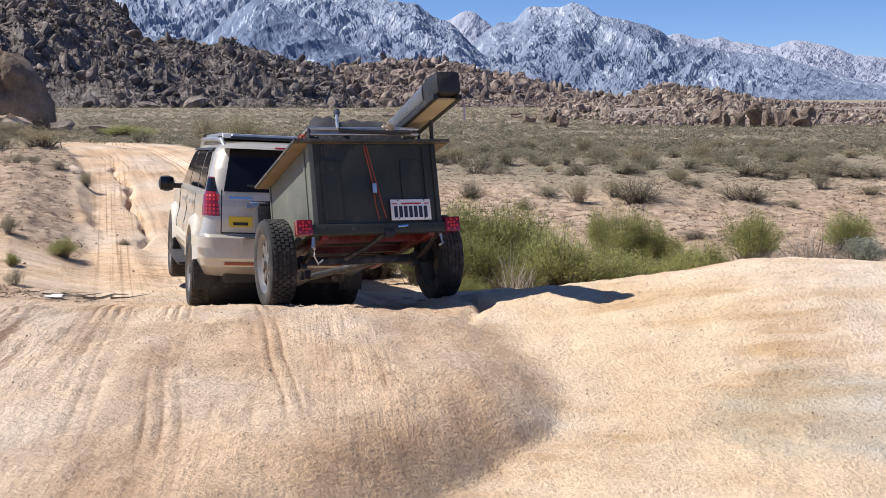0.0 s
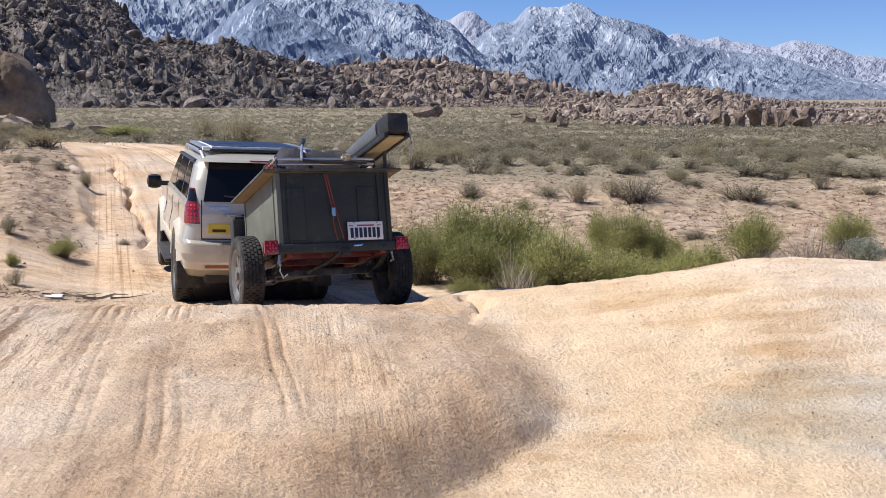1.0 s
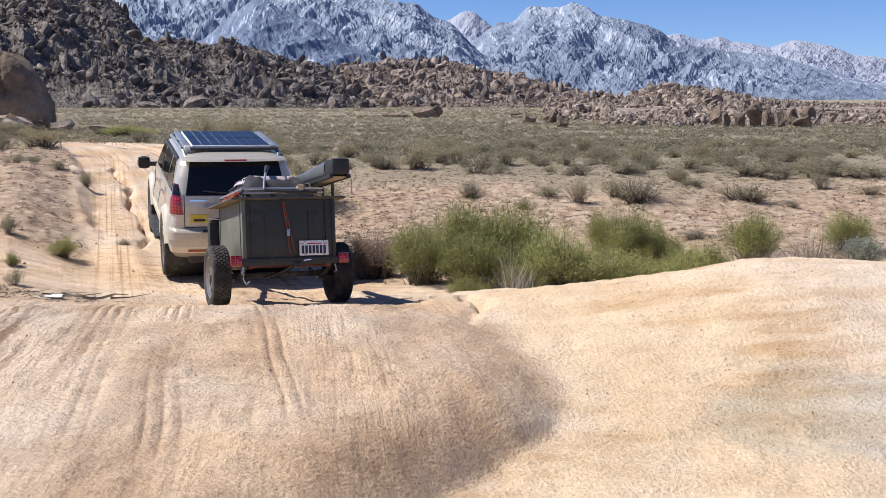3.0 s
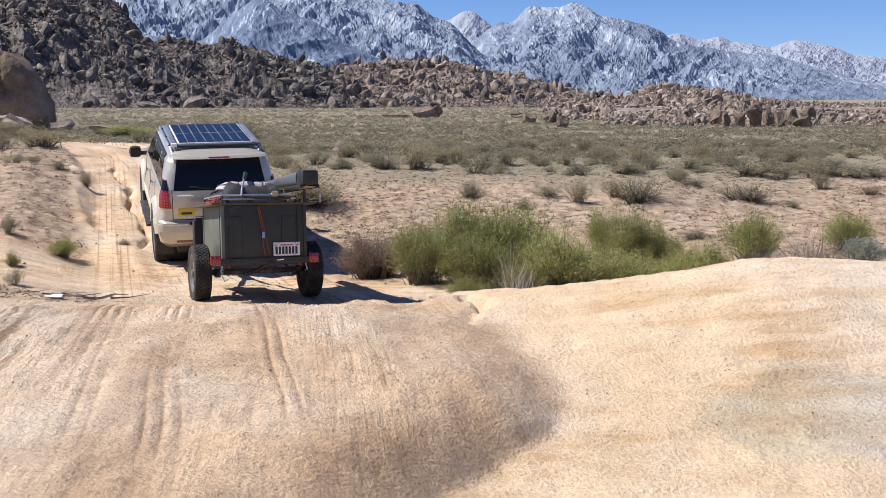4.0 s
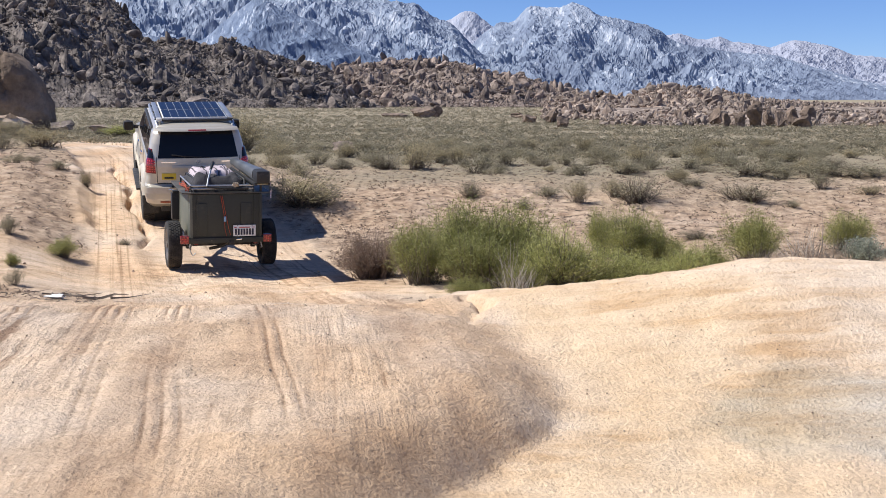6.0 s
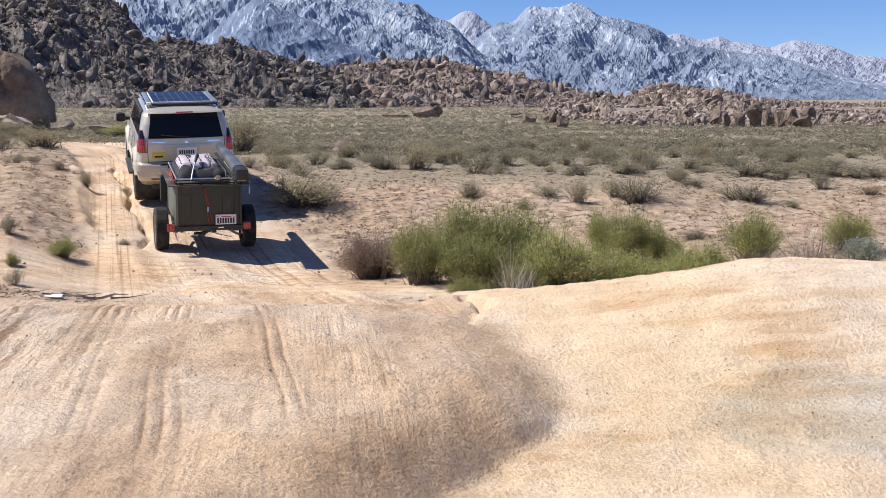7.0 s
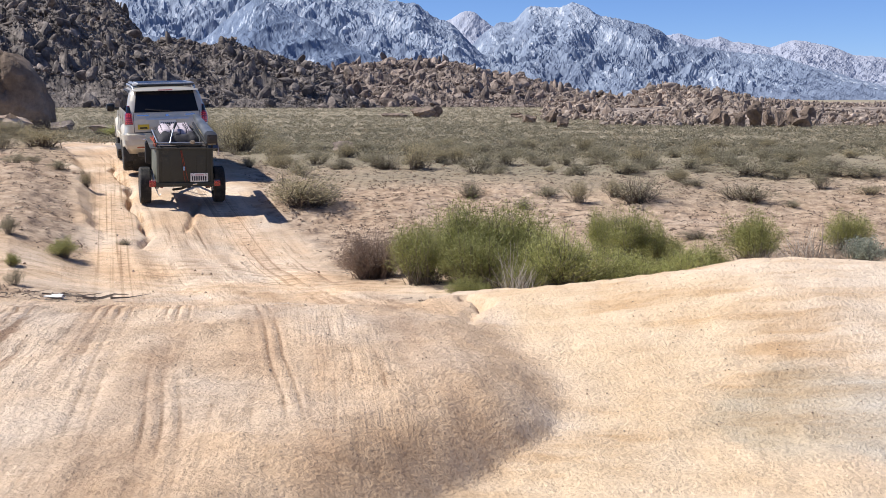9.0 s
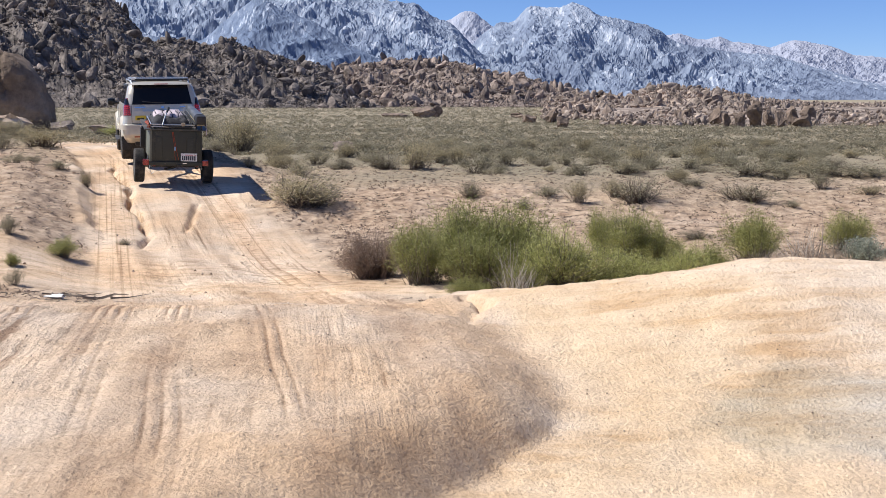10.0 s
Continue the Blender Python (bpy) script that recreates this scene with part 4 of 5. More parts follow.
def litter():
    """Small stones and dry twigs lying on the sand."""
    rng = np.random.default_rng(12)
    stones, twigs = [], []
    for k in range(2200):
        d = 5 + 24 * rng.uniform(0, 1) ** 1.3
        x = rng.uniform(-.46, .46) * d
        if d > 11.5 and float(road_mask(np.array([x]), np.array([d]))[0]) > 0.5 and rng.random() < .8:
            continue
        s = rng.uniform(.006, .014) if d < 11 else rng.uniform(.012, .045)
        v, f = LOW[k % len(LOW)]
        stones.append((v * s * np.array([1, 1, .7]) @ turned(rng).T + np.array([x, d, at_ground(x, d) + s * .2]), f))
    n = 5000
    d = rng.uniform(11.5, 28, n)
    x = rng.uniform(-.44, .46, n) * d
    z, keep = height(x, d), road_mask(x, d) < 0.4
    for k in range(n):
        if not keep[k]:
            continue
        p = np.array([x[k], d[k], z[k] + .012])
        a = rng.uniform(0, 6.283)
        ln = rng.uniform(.05, .22)
        e = np.array([math.cos(a), math.sin(a), 0]) * ln
        twigs.append(stem([p, p + e * .5 + np.array([0, 0, rng.uniform(.0, .03)]) + np.array([-e[1], e[0], 0]) * rng.uniform(-.3, .3), p + e], rng.uniform(.003, .008)))
    tuft = []
    n = 6000
    d = rng.uniform(11.5, 30, n)
    x = rng.uniform(-.44, .46, n) * d
    z, keep = height(x, d), road_mask(x, d) < 0.35
    for k in range(n):
        if keep[k]:
            m = 10
            p = rng.normal(size=(m, 3)) * np.array([.5, .5, .25])
            p[:, 2] = np.abs(p[:, 2])
            e, g = rng.normal(size=(m, 3)) * .22, rng.normal(size=(m, 3)) * .22
            s = rng.uniform(.02, .07)
            tuft.append((np.stack([p - e, p + e, p + g], 1).reshape(-1, 3) * s + np.array([x[k], d[k], z[k]]), np.arange(3 * m).reshape(m, 3)))
    tagged(new("dry_litter", joined("dry_litter", tuft, M_BROWN)), "crumbs of dry brown plant litter on the sandy banks", "litter", kind="stuff")
    tagged(new("pebbles", joined("pebbles", stones, M_PEBBLE)), "small tan stones scattered over the sand", "pebbles", kind="stuff")
    tagged(new("fallen_twigs", joined("fallen_twigs", twigs, M_TWIG)), "dry grey twigs lying on the sandy banks", "twigs", kind="stuff")


litter()


def driftwood():
    """A dry branch washed up in the wash."""
    rng = np.random.default_rng(4)
    pieces = []
    for k in range(9):
        p = np.array([-4.75 + .12 * k, 11.95 + rng.uniform(-.1, .1), 0])
        p[2] = at_ground(p[0], p[1]) + .03
        a = rng.uniform(-.5, .5)
        e = np.array([math.cos(a), math.sin(a), rng.uniform(-.05, .15)]) * rng.uniform(.2, .5)
        pieces.append(stem([p, p + e * .5 + rng.normal(size=3) * .03, p + e], rng.uniform(.008, .018)))
    tagged(new("dead_branch", joined("dead_branch", pieces, M_TWIG)), "tangle of dry grey branches in the wash", "branch", kind="stuff")


driftwood()

# ---- the vehicles ----
def part(name, bm, mat, parent, label="", smooth=None):
    """Links a bmesh as one mesh object under a thing or a part."""
    me = bpy.data.meshes.new(name)
    bm.to_mesh(me)
    bm.free()
    me.materials.append(mat)
    if smooth is not None:
        me.polygons.foreach_set("use_smooth", np.ones(len(me.polygons), dtype=bool))
        me.set_sharp_from_angle(angle=radians(smooth))
    ob = new(name, me)
    ob.parent = parent
    if label:
        tagged(ob, label)
    return ob


def box(bm, x0, x1, y0, y1, z0, z1, bevel=0.0, m=None):
    """A bevelled box."""
    b = bmesh.new()
    vs = [b.verts.new((x, y, z)) for z in (z0, z1) for x, y in ((x0, y0), (x1, y0), (x1, y1), (x0, y1))]
    for f in ((3, 2, 1, 0), (4, 5, 6, 7), (0, 1, 5, 4), (1, 2, 6, 5), (2, 3, 7, 6), (3, 0, 4, 7)):
        b.faces.new([vs[i] for i in f])
    if bevel:
        bmesh.ops.bevel(b, geom=b.edges[:], offset=bevel, segments=2, profile=0.6, affect="EDGES")
    merge(bm, b, m)


def merge(bm, b, m=None):
    if m is not None:
        bmesh.ops.transform(b, matrix=m, verts=b.verts)
    me = bpy.data.meshes.new("piece")
    b.to_mesh(me)
    b.free()
    bm.from_mesh(me)
    bpy.data.meshes.remove(me)


def boxed(name, mat, parent, dims, bevel=0.01, label="", m=None):
    bm = bmesh.new()
    box(bm, *dims, bevel, m)
    return part(name, bm, mat, parent, label, 40)


def rod(bm, points, r, sides=8):
    """A round bar along points."""
    rings = []
    pts = [Vector(p) for p in points]
    for k, p in enumerate(pts):
        d = (pts[min(k + 1, len(pts) - 1)] - pts[max(k - 1, 0)]).normalized()
        q = d.to_track_quat("Z", "Y")
        rr = r[k] if isinstance(r, (list, tuple)) else r
        rings.append([bm.verts.new(p + q @ Vector((rr * math.cos(a), rr * math.sin(a), 0))) for a in np.linspace(0, 2 * math.pi, sides, endpoint=False)])
    for a, b in zip(rings, rings[1:]):
        for k in range(sides):
            bm.faces.new((a[k], a[(k + 1) % sides], b[(k + 1) % sides], b[k]))
    bm.faces.new(rings[0][::-1])
    bm.faces.new(rings[-1])


def rodded(name, mat, parent, points, r, label="", sides=8):
    bm = bmesh.new()
    rod(bm, points, r, sides)
    return part(name, bm, mat, parent, label, 50)


def lathe(bm, profile, segments=40):
    """Turns (radius, x) about the x axis."""
    rings = []
    for r, x in profile:
        rings.append([bm.verts.new((x, r * math.cos(a), r * math.sin(a))) for a in np.linspace(0, 2 * math.pi, segments, endpoint=False)])
    for a, b in zip(rings, rings[1:]):
        for k in range(segments):
            bm.faces.new((a[k], a[(k + 1) % segments], b[(k + 1) % segments], b[k]))


def make_wheel(parent, radius, wide, rim_r, side, spokes, rim_mat, blocks=46, rows=4):
    """A wheel about the origin: tyre with tread blocks, rim with spokes, hub. side: +1 or -1, the outer face."""
    wheel = new("wheel")
    wheel.parent = parent
    h = wide / 2
    bm = bmesh.new()
    prof = [(rim_r, -h * .8), (rim_r + .02, -h * .93), (radius * .80, -h), (radius * .92, -h * .97), (radius * .965, -h * .88), (radius - .008, -h * .70), (radius - .008, h * .70), (radius * .965, h * .88),
            (radius * .92, h * .97), (radius * .80, h), (rim_r + .02, h * .93), (rim_r, h * .8)]
    lathe(bm, prof, 48)
    for r in range(rows):
        x0 = -h * .76 + r * (1.52 * h / rows)
        for k in range(blocks):
            a = 2 * math.pi * (k + 0.5 * (r % 2)) / blocks
            ln = 2 * math.pi * radius / blocks * 0.72
            box(bm, x0 + .004, x0 + 1.52 * h / rows - .004, -ln / 2, ln / 2, radius - .014, radius, 0.0, Matrix.Rotation(a, 4, "X"))
    part("tyre", bm, M_RUBBER, wheel, "worn black all-terrain tyre", 35)
    bm = bmesh.new()
    s = side
    lathe(bm, [(rim_r + .012, -h * .8), (rim_r - .01, -h * .6), (rim_r - .03, 0), (rim_r - .02, h * .5 * s), (rim_r + .004, h * .82 * s), (rim_r + .016, h * .9 * s), (rim_r + .002, h * .84 * s), (rim_r - .03, h * .55 * s)], 40)
    for k in range(spokes):
        box(bm, *sorted((h * .30 * s, h * .62 * s)), -.028, .028, .05, rim_r - .02, .008, Matrix.Rotation(2 * math.pi * k / spokes, 4, "X"))
    lathe(bm, [(rim_r - .02, h * .12 * s), (.01, h * .16 * s)], 32)
    rim = part("rim", bm, rim_mat, wheel, "", 35)
    bm = bmesh.new()
    lathe(bm, [(.075, h * .2 * s), (.072, h * .66 * s), (.045, h * .74 * s), (.042, h * .92 * s), (.001, h * .95 * s)], 20)
    part("hub_cap", bm, M_RIM, rim, "", 35)
    return wheel


# -- the car: y = 0 at the rear bumper, forward is +y
LEVELS = [.40, .46, .52, .60, .80, .825, .95, 1.10, 1.19, 1.22, 1.45, 1.60, 1.655, 1.695, 1.722, 1.735]
WIDTH = [.76, .79, .825, .84, .845, .835, .81, .805, .795, .775, .73, .69, .655, .60, .50, .30]
REAR = [.30, .16, .03, .0, .01, .095, .09, .10, .115, .12, .20, .27, .315, .37, .50, .75]
FRONT = [4.35, 4.45, 4.58, 4.66, 4.66, 4.65, 4.60, 4.38, 3.75, 3.55, 3.08, 2.82, 2.66, 2.50, 2.25, 1.9]
ROUND = [.16, .16, .15, .14, .14, .13, .13, .13, .13, .13, .14, .15, .16, .18, .2, .2]


def body_at(s, z, lift=0.0, side=-1):
    """A point of the body's skin, s metres round from the middle of the rear."""
    w, yr, r = (float(np.interp(z, LEVELS, t)) for t in (WIDTH, REAR, ROUND))
    a = w - r
    quarter = r * math.pi / 2
    if s < a:
        x, y, nx, ny = s, yr, 0.0, -1.0
    elif s < a + quarter:
        t = (s - a) / r
        x, y, nx, ny = a + r * math.sin(t), yr + r - r * math.cos(t), math.sin(t), -math.cos(t)
    else:
        x, y, nx, ny = w, yr + r + s - a - quarter, 1.0, 0.0
    y += 0.06 * (min(x, w) / w) ** 2 * (1 if s < a + quarter else 1)
    x, y = x + nx * lift, y + ny * lift
    return Vector((x * side, y, z))


def side_s(y, z):
    w, yr, r = (float(np.interp(z, LEVELS, t)) for t in (WIDTH, REAR, ROUND))
    return (y - 0.06 - yr - r) + w - r + r * math.pi / 2


def patch(bm, corners, n, m, lift, side, on_side=False, depth=0.02):
    """A raised panel on the skin between four corners: (s or y, z), from lower rear, lower front, upper front, upper rear."""
    grid = []
    for j in range(m + 1):
        line = []
        for i in range(n + 1):
            u, v = i / n, j / m
            a = (1 - u) * (1 - v) * corners[0][0] + u * (1 - v) * corners[1][0] + u * v * corners[2][0] + (1 - u) * v * corners[3][0]
            z = (1 - u) * (1 - v) * corners[0][1] + u * (1 - v) * corners[1][1] + u * v * corners[2][1] + (1 - u) * v * corners[3][1]
            s = side_s(a, z) if on_side else a
            edge = i in (0, n) or j in (0, m)
            sg = side if s >= 0 else -side
            line.append((bm.verts.new(body_at(abs(s), z, lift, sg)), bm.verts.new(body_at(abs(s), z, lift - depth, sg)) if edge else None))
        grid.append(line)
    for j in range(m):
        for i in range(n):
            bm.faces.new((grid[j][i][0], grid[j][i + 1][0], grid[j + 1][i + 1][0], grid[j + 1][i][0]))
    loop = [grid[0][i] for i in range(n + 1)] + [grid[j][n] for j in range(1, m + 1)] + [grid[m][i] for i in range(n - 1, -1, -1)] + [grid[j][0] for j in range(m - 1, 0, -1)]
    for a, b in zip(loop, loop[1:] + loop[:1]):
        bm.faces.new((a[0], a[1], b[1], b[0]))
    bmesh.ops.recalc_face_normals(bm, faces=bm.faces[:])


def panel(name, mat, parent, corners, side, on_side=False, lift=0.006, n=8, m=6, label=""):
    bm = bmesh.new()
    patch(bm, corners, n, m, lift, side, on_side)
    return part(name, bm, mat, parent, label, 35)


def car_body(parent):
    bm = bmesh.new()
    levels = sorted(set(list(np.linspace(.40, 1.735, 52)) + LEVELS))
    rings = []
    for z in levels:
        w, yr, yf, r = (float(np.interp(z, LEVELS, t)) for t in (WIDTH, REAR, FRONT, ROUND))
        ring = []
        path = [(-w + 2 * w * k / 24, yr) for k in range(24)] + [(w, yr + (yf - yr) * k / 110) for k in range(110)]
        path += [(w - 2 * w * k / 24, yf) for k in range(24)] + [(-w, yf - (yf - yr) * k / 110) for k in range(110)]
        for x, y in path:
            cx, cy = min(max(x, -w + r), w - r), min(max(y, yr + r), yf - r)
            dx, dy = x - cx, y - cy
            d = math.hypot(dx, dy) or 1
            px, py = cx + dx / d * r, cy + dy / d * r
            fade = max(0.0, 1 - (py - yr) / 1.2)
            py += 0.06 * (abs(px) / w) ** 2 * (1 if py < 2.2 else 0.0) * min(1.0, fade + (1.0 if py < yr + r else 0.9))
            if py > 2.3:
                py -= 0.22 * (abs(px) / w) ** 2 * min(1, (py - 2.3))
            ring.append(bm.verts.new((px, py, z)))
        rings.append(ring)
    for a, b in zip(rings, rings[1:]):
        n = len(a)
        for k in range(n):
            bm.faces.new((a[k], a[(k + 1) % n], b[(k + 1) % n], b[k]))
    bm.faces.new(rings[0][::-1])
    bm.faces.new(rings[-1])
    # wheel arches
    for hy in (1.06, 3.85):
        R, hz = 0.47, 0.42
        dead = [f for f in bm.faces if len(f.verts) == 4 and abs(f.calc_center_median().x) > 0.6 and math.hypot(f.calc_center_median().y - hy, f.calc_center_median().z - hz) < R]
        bmesh.ops.delete(bm, geom=dead, context="FACES")
        for v in bm.verts:
            if abs(v.co.x) > 0.6 and v.is_boundary:
                d = math.hypot(v.co.y - hy, v.co.z - hz)
                if 0.3 < d < R + 0.1 and v.co.z > 0.401:
                    v.co.y, v.co.z = hy + (v.co.y - hy) * R / d, hz + (v.co.z - hz) * R / d
    bmesh.ops.delete(bm, geom=[v for v in bm.verts if not v.link_faces], context="VERTS")
    return part("body", bm, M_PAINT, parent, "dusty champagne silver body shell", 32)


def build_car():
    c = tagged(new("car"), "dusty champagne silver off-road car with a solar panel, towing a trailer", "car")
    body = car_body(c)
    boxed("underbody", M_BLACK, c, (-.60, .60, .25, 4.3, .34, .95), .03)
    for y in (1.06, 3.85):
        bm = bmesh.new()
        b = bmesh.new()
        bmesh.ops.create_cone(b, cap_ends=True, segments=24, radius1=.46, radius2=.46, depth=1.36, matrix=Matrix.Translation((0, y, .45)) @ Matrix.Rotation(radians(90), 4, "Y"))
        merge(bm, b)
        part("wheel_well", bm, M_BLACK, c, "", 35)
    for side in (-1, 1):
        for y in (1.06, 3.85):
            bm = bmesh.new()
            a = np.linspace(radians(10), radians(166), 26)
            rings = []
            for t in a:
                cy, cz = math.cos(t), math.sin(t)
                rings.append([bm.verts.new((side * x, y + cy * r, .42 + cz * r)) for x, r in ((.78, .43), (.868, .435), (.874, .455), (.862, .51), (.79, .57))])
            for p, q in zip(rings, rings[1:]):
                for k in range(4):
                    bm.faces.new((p[k], p[k + 1], q[k + 1], q[k]))
            bmesh.ops.recalc_face_normals(bm, faces=bm.faces[:])
            part("fender_flare", bm, M_CLAD, body, "", 50)
        # glass and trim of the side
        panel("window", M_GLASS, c, [(.50, 1.24), (1.18, 1.24), (1.10, 1.61), (.68, 1.61)], side, True)
        panel("window", M_GLASS, c, [(1.27, 1.24), (2.12, 1.24), (2.08, 1.63), (1.20, 1.63)], side, True)
        panel("window", M_GLASS, c, [(2.20, 1.24), (3.10, 1.24), (2.52, 1.62), (2.16, 1.63)], side, True)
        bm = bmesh.new()
        patch(bm, [(.62, 1.63), (2.55, 1.63), (2.50, 1.655), (.66, 1.655)], 20, 1, .03, side, True, .03)
        part("rain_guard", bm, M_BLACK, c, "", 35)
        for y in (1.22, 2.15, 3.14):
            bm = bmesh.new()
            patch(bm, [(y - .006, .58 if y > 2 else .95), (y + .006, .58 if y > 2 else .95), (y + .006, 1.21), (y - .006, 1.21)], 1, 6, .003, side, True)
            part("door_seam", bm, M_BLACK, body, "", 35)
        for y in (1.34, 2.28):
            h = panel("door_handle", M_CHROME, c, [(y, 1.06), (y + .2, 1.06), (y + .2, 1.10), (y, 1.10)], side, True, .035, 4, 1)
        bm = bmesh.new()
        patch(bm, [(1.6, .62), (3.3, .62), (3.3, .70), (1.6, .70)], 10, 1, .02, side, True)
        part("side_moulding", bm, M_CLAD, c, "", 35)
        boxed("running_board", M_STEEL, c, (*sorted((side * .74, side * .93)), 1.65, 3.25, .37, .41), .015)
        # mirrors
        bm = bmesh.new()
        box(bm, *sorted((side * .87, side * 1.06)), 3.15, 3.31, 1.12, 1.31, .075)
        box(bm, *sorted((side * .76, side * .9)), 3.2, 3.28, 1.16, 1.22, .015)
        mir = part("mirror", bm, M_BLACK, c, "black door mirror", 40)
        boxed("mirror_glass", M_GLASS, mir, (*sorted((side * .89, side * 1.04)), 3.148, 3.158, 1.15, 1.29), .004)
        # lights at the rear corners, wrapping round
        bm = bmesh.new()
        patch(bm, [(.665, 1.0), (.875, 1.0), (.83, 1.37), (.72, 1.37)], 12, 8, .014, side, False, .03)
        lamp = part("tail_light", bm, M_LENS, c, "red tail light", 35)
        bm = bmesh.new()
        patch(bm, [(.695, 1.235), (.815, 1.235), (.80, 1.36), (.72, 1.36)], 6, 3, .018, side, False, .02)
        part("clear_lens", bm, M_GLASS, lamp, "smoked clear lens", 35)
        for r in range(5):
            for q in range(4):
                z0 = 1.02 + r * .036 + (.02 if r > 2 else 0)
                bm = bmesh.new()
                patch(bm, [(.675 + q * .034, z0), (.693 + q * .034, z0), (.693 + q * .034, z0 + .02), (.675 + q * .034, z0 + .02)], 1, 1, .017, side, False, .004)
                part("diode", bm, M_DIODE, lamp)
        # bumper corner step, reflectors, mud flaps
        panel("bumper_pad", M_CLAD, c, [(.45, .70), (1.18, .70), (1.16, .80), (.47, .80)], side, False, .055, 14, 3)
        panel("reflector", M_REFLECT, c, [(.32, .535), (.62, .535), (.62, .565), (.34, .565)], side, False, .008, 6, 1)
        boxed("mud_flap", M_BLACK, c, (*sorted((side * .62, side * .86)), .56, .575, .24, .52), .004)
        # roof rails
        rodded("roof_rail", M_ALU, c, [(side * .59, .50, 1.66), (side * .61, .62, 1.735), (side * .63, 1.2, 1.75), (side * .63, 2.2, 1.75), (side * .60, 2.7, 1.68)], .022)
    # the rear door
    panel("rear_window", M_GLASS, c, [(-.63, 1.235), (.63, 1.235), (.555, 1.655), (-.555, 1.655)], 1, False, .008, 20, 8)
    for s0, s1, z0, z1 in ((-.655, -.645, .84, 1.25), (.645, .655, .84, 1.25), (-.65, .65, .832, .846)):
        bm = bmesh.new()
        patch(bm, [(s0, z0), (s1, z0), (s1, z1), (s0, z1)], 12 if s1 - s0 > .1 else 1, 6, .003, 1, False)
        part("door_seam", bm, M_BLACK, body, "", 35)
    bm = bmesh.new()
    patch(bm, [(-.60, 1.65), (.60, 1.65), (.585, 1.685), (-.585, 1.685)], 20, 3, .11, 1, False, .12)
    sp = part("spoiler", bm, M_PAINT, c, "", 40)
    bm = bmesh.new()
    patch(bm, [(-.14, 1.66), (.14, 1.66), (.14, 1.675), (-.14, 1.675)], 6, 1, .114, 1, False, .01)
    part("brake_light", bm, M_LENS, sp, "", 35)
    bm = bmesh.new()
    patch(bm, [(-.42, 1.085), (.42, 1.085), (.42, 1.125), (-.42, 1.125)], 10, 2, .03, 1, False)
    part("tailgate_trim", bm, M_ALU, c, "chrome strip above the number plate", 40)
    bm = bmesh.new()
    patch(bm, [(-.17, .925), (.17, .925), (.17, 1.075), (-.17, 1.075)], 4, 2, .012, 1, False)
    plate = part("number_plate", bm, M_WHITE, c, "white number plate", 40)
    for k in range(7):
        bm = bmesh.new()
        patch(bm, [(-.13 + k * .038, .965), (-.105 + k * .038, .965), (-.105 + k * .038, 1.03), (-.13 + k * .038, 1.03)], 1, 1, .015, 1, False, .004)
        part("plate_bar", bm, M_INK, plate)
    bm = bmesh.new()
    patch(bm, [(.36, .90), (.58, .90), (.58, 1.0), (.36, 1.0)], 4, 2, .010, -1, False)
    st = part("sticker", bm, M_YELLOW, c, "yellow sticker with a black bar", 40)
    bm = bmesh.new()
    patch(bm, [(.40, .915), (.54, .915), (.54, .945), (.40, .945)], 2, 1, .013, -1, False, .005)
    part("sticker_bar", bm, M_BLACK, st)
    for s0, s1, z0, z1, sd in ((.36, .58, 1.165, 1.185, -1), (.36, .56, 1.165, 1.185, 1), (-.03, .03, 1.15, 1.19, 1)):
        bm = bmesh.new()
        patch(bm, [(s0, z0), (s1, z0), (s1, z1), (s0, z1)], 2, 1, .008, sd, False, .01)
        part("badge", bm, M_CHROME, c, "", 40)
    rodded("wiper", M_BLACK, c, [(0.05, .07, 1.26), (-.2, .075, 1.275), (-.42, .10, 1.30)], .009)
    panel("bumper_step", M_BLACK, c, [(-.44, .795), (.44, .795), (.44, .815), (-.44, .815)], 1, False, .04, 10, 1)
    boxed("hitch_receiver", M_STEEL, c, (-.045, .045, -.18, .4, .43, .51), .008)
    rodded("exhaust_pipe", M_STEEL, c, [(.42, .9, .42), (.45, .4, .42), (.47, .12, .40)], .032)
    rodded("rear_axle", M_STEEL, c, [(-.7, 1.06, .40), (.7, 1.06, .40)], .05)
    # roof panel on its bars
    for y in (.72, 1.45, 2.12):
        boxed("roof_bar", M_BLACK, c, (-.63, .63, y - .03, y + .03, 1.745, 1.77), .008)
    pan = boxed("solar_panel", M_WHITE, c, (-.50, .52, .64, 2.22, 1.772, 1.80), .006, "solar panel with dark blue cells and a pale frame")
    for i in range(8):
        for j in range(10):
            x0, y0 = -.485 + i * .1245, .66 + j * .151 + (.03 if j > 4 else 0)
            boxed("cell", M_CELL, pan, (x0 + .001, x0 + .1195, y0 + .001, y0 + .1465, 1.798, 1.8045), .0)
    boxed("side_channel", M_ALU, c, (-.60, -.525, .66, 2.2, 1.77, 1.805), .01, "silver rail of the roof rack")
    boxed("side_channel", M_ALU, c, (.54, .62, .66, 2.2, 1.77, 1.80), .01)
    boxed("panel_bracket", M_WHITE, c, (-.60, -.52, .59, .67, 1.755, 1.80), .012, "white bracket at the panel's corner")
    boxed("rack_tube", M_BLACK, c, (-.52, .60, .58, .62, 1.745, 1.775), .008)
    wheels = []
    for x in (-.742, .742):
        for y in (1.06, 3.85):
            wheels.append((make_wheel(c, .39, .265, .225, 1 if x > 0 else -1, 6, M_RIM, 44, 4), (x, y, .39), y))
    return c, wheels


car, car_wheels = build_car()

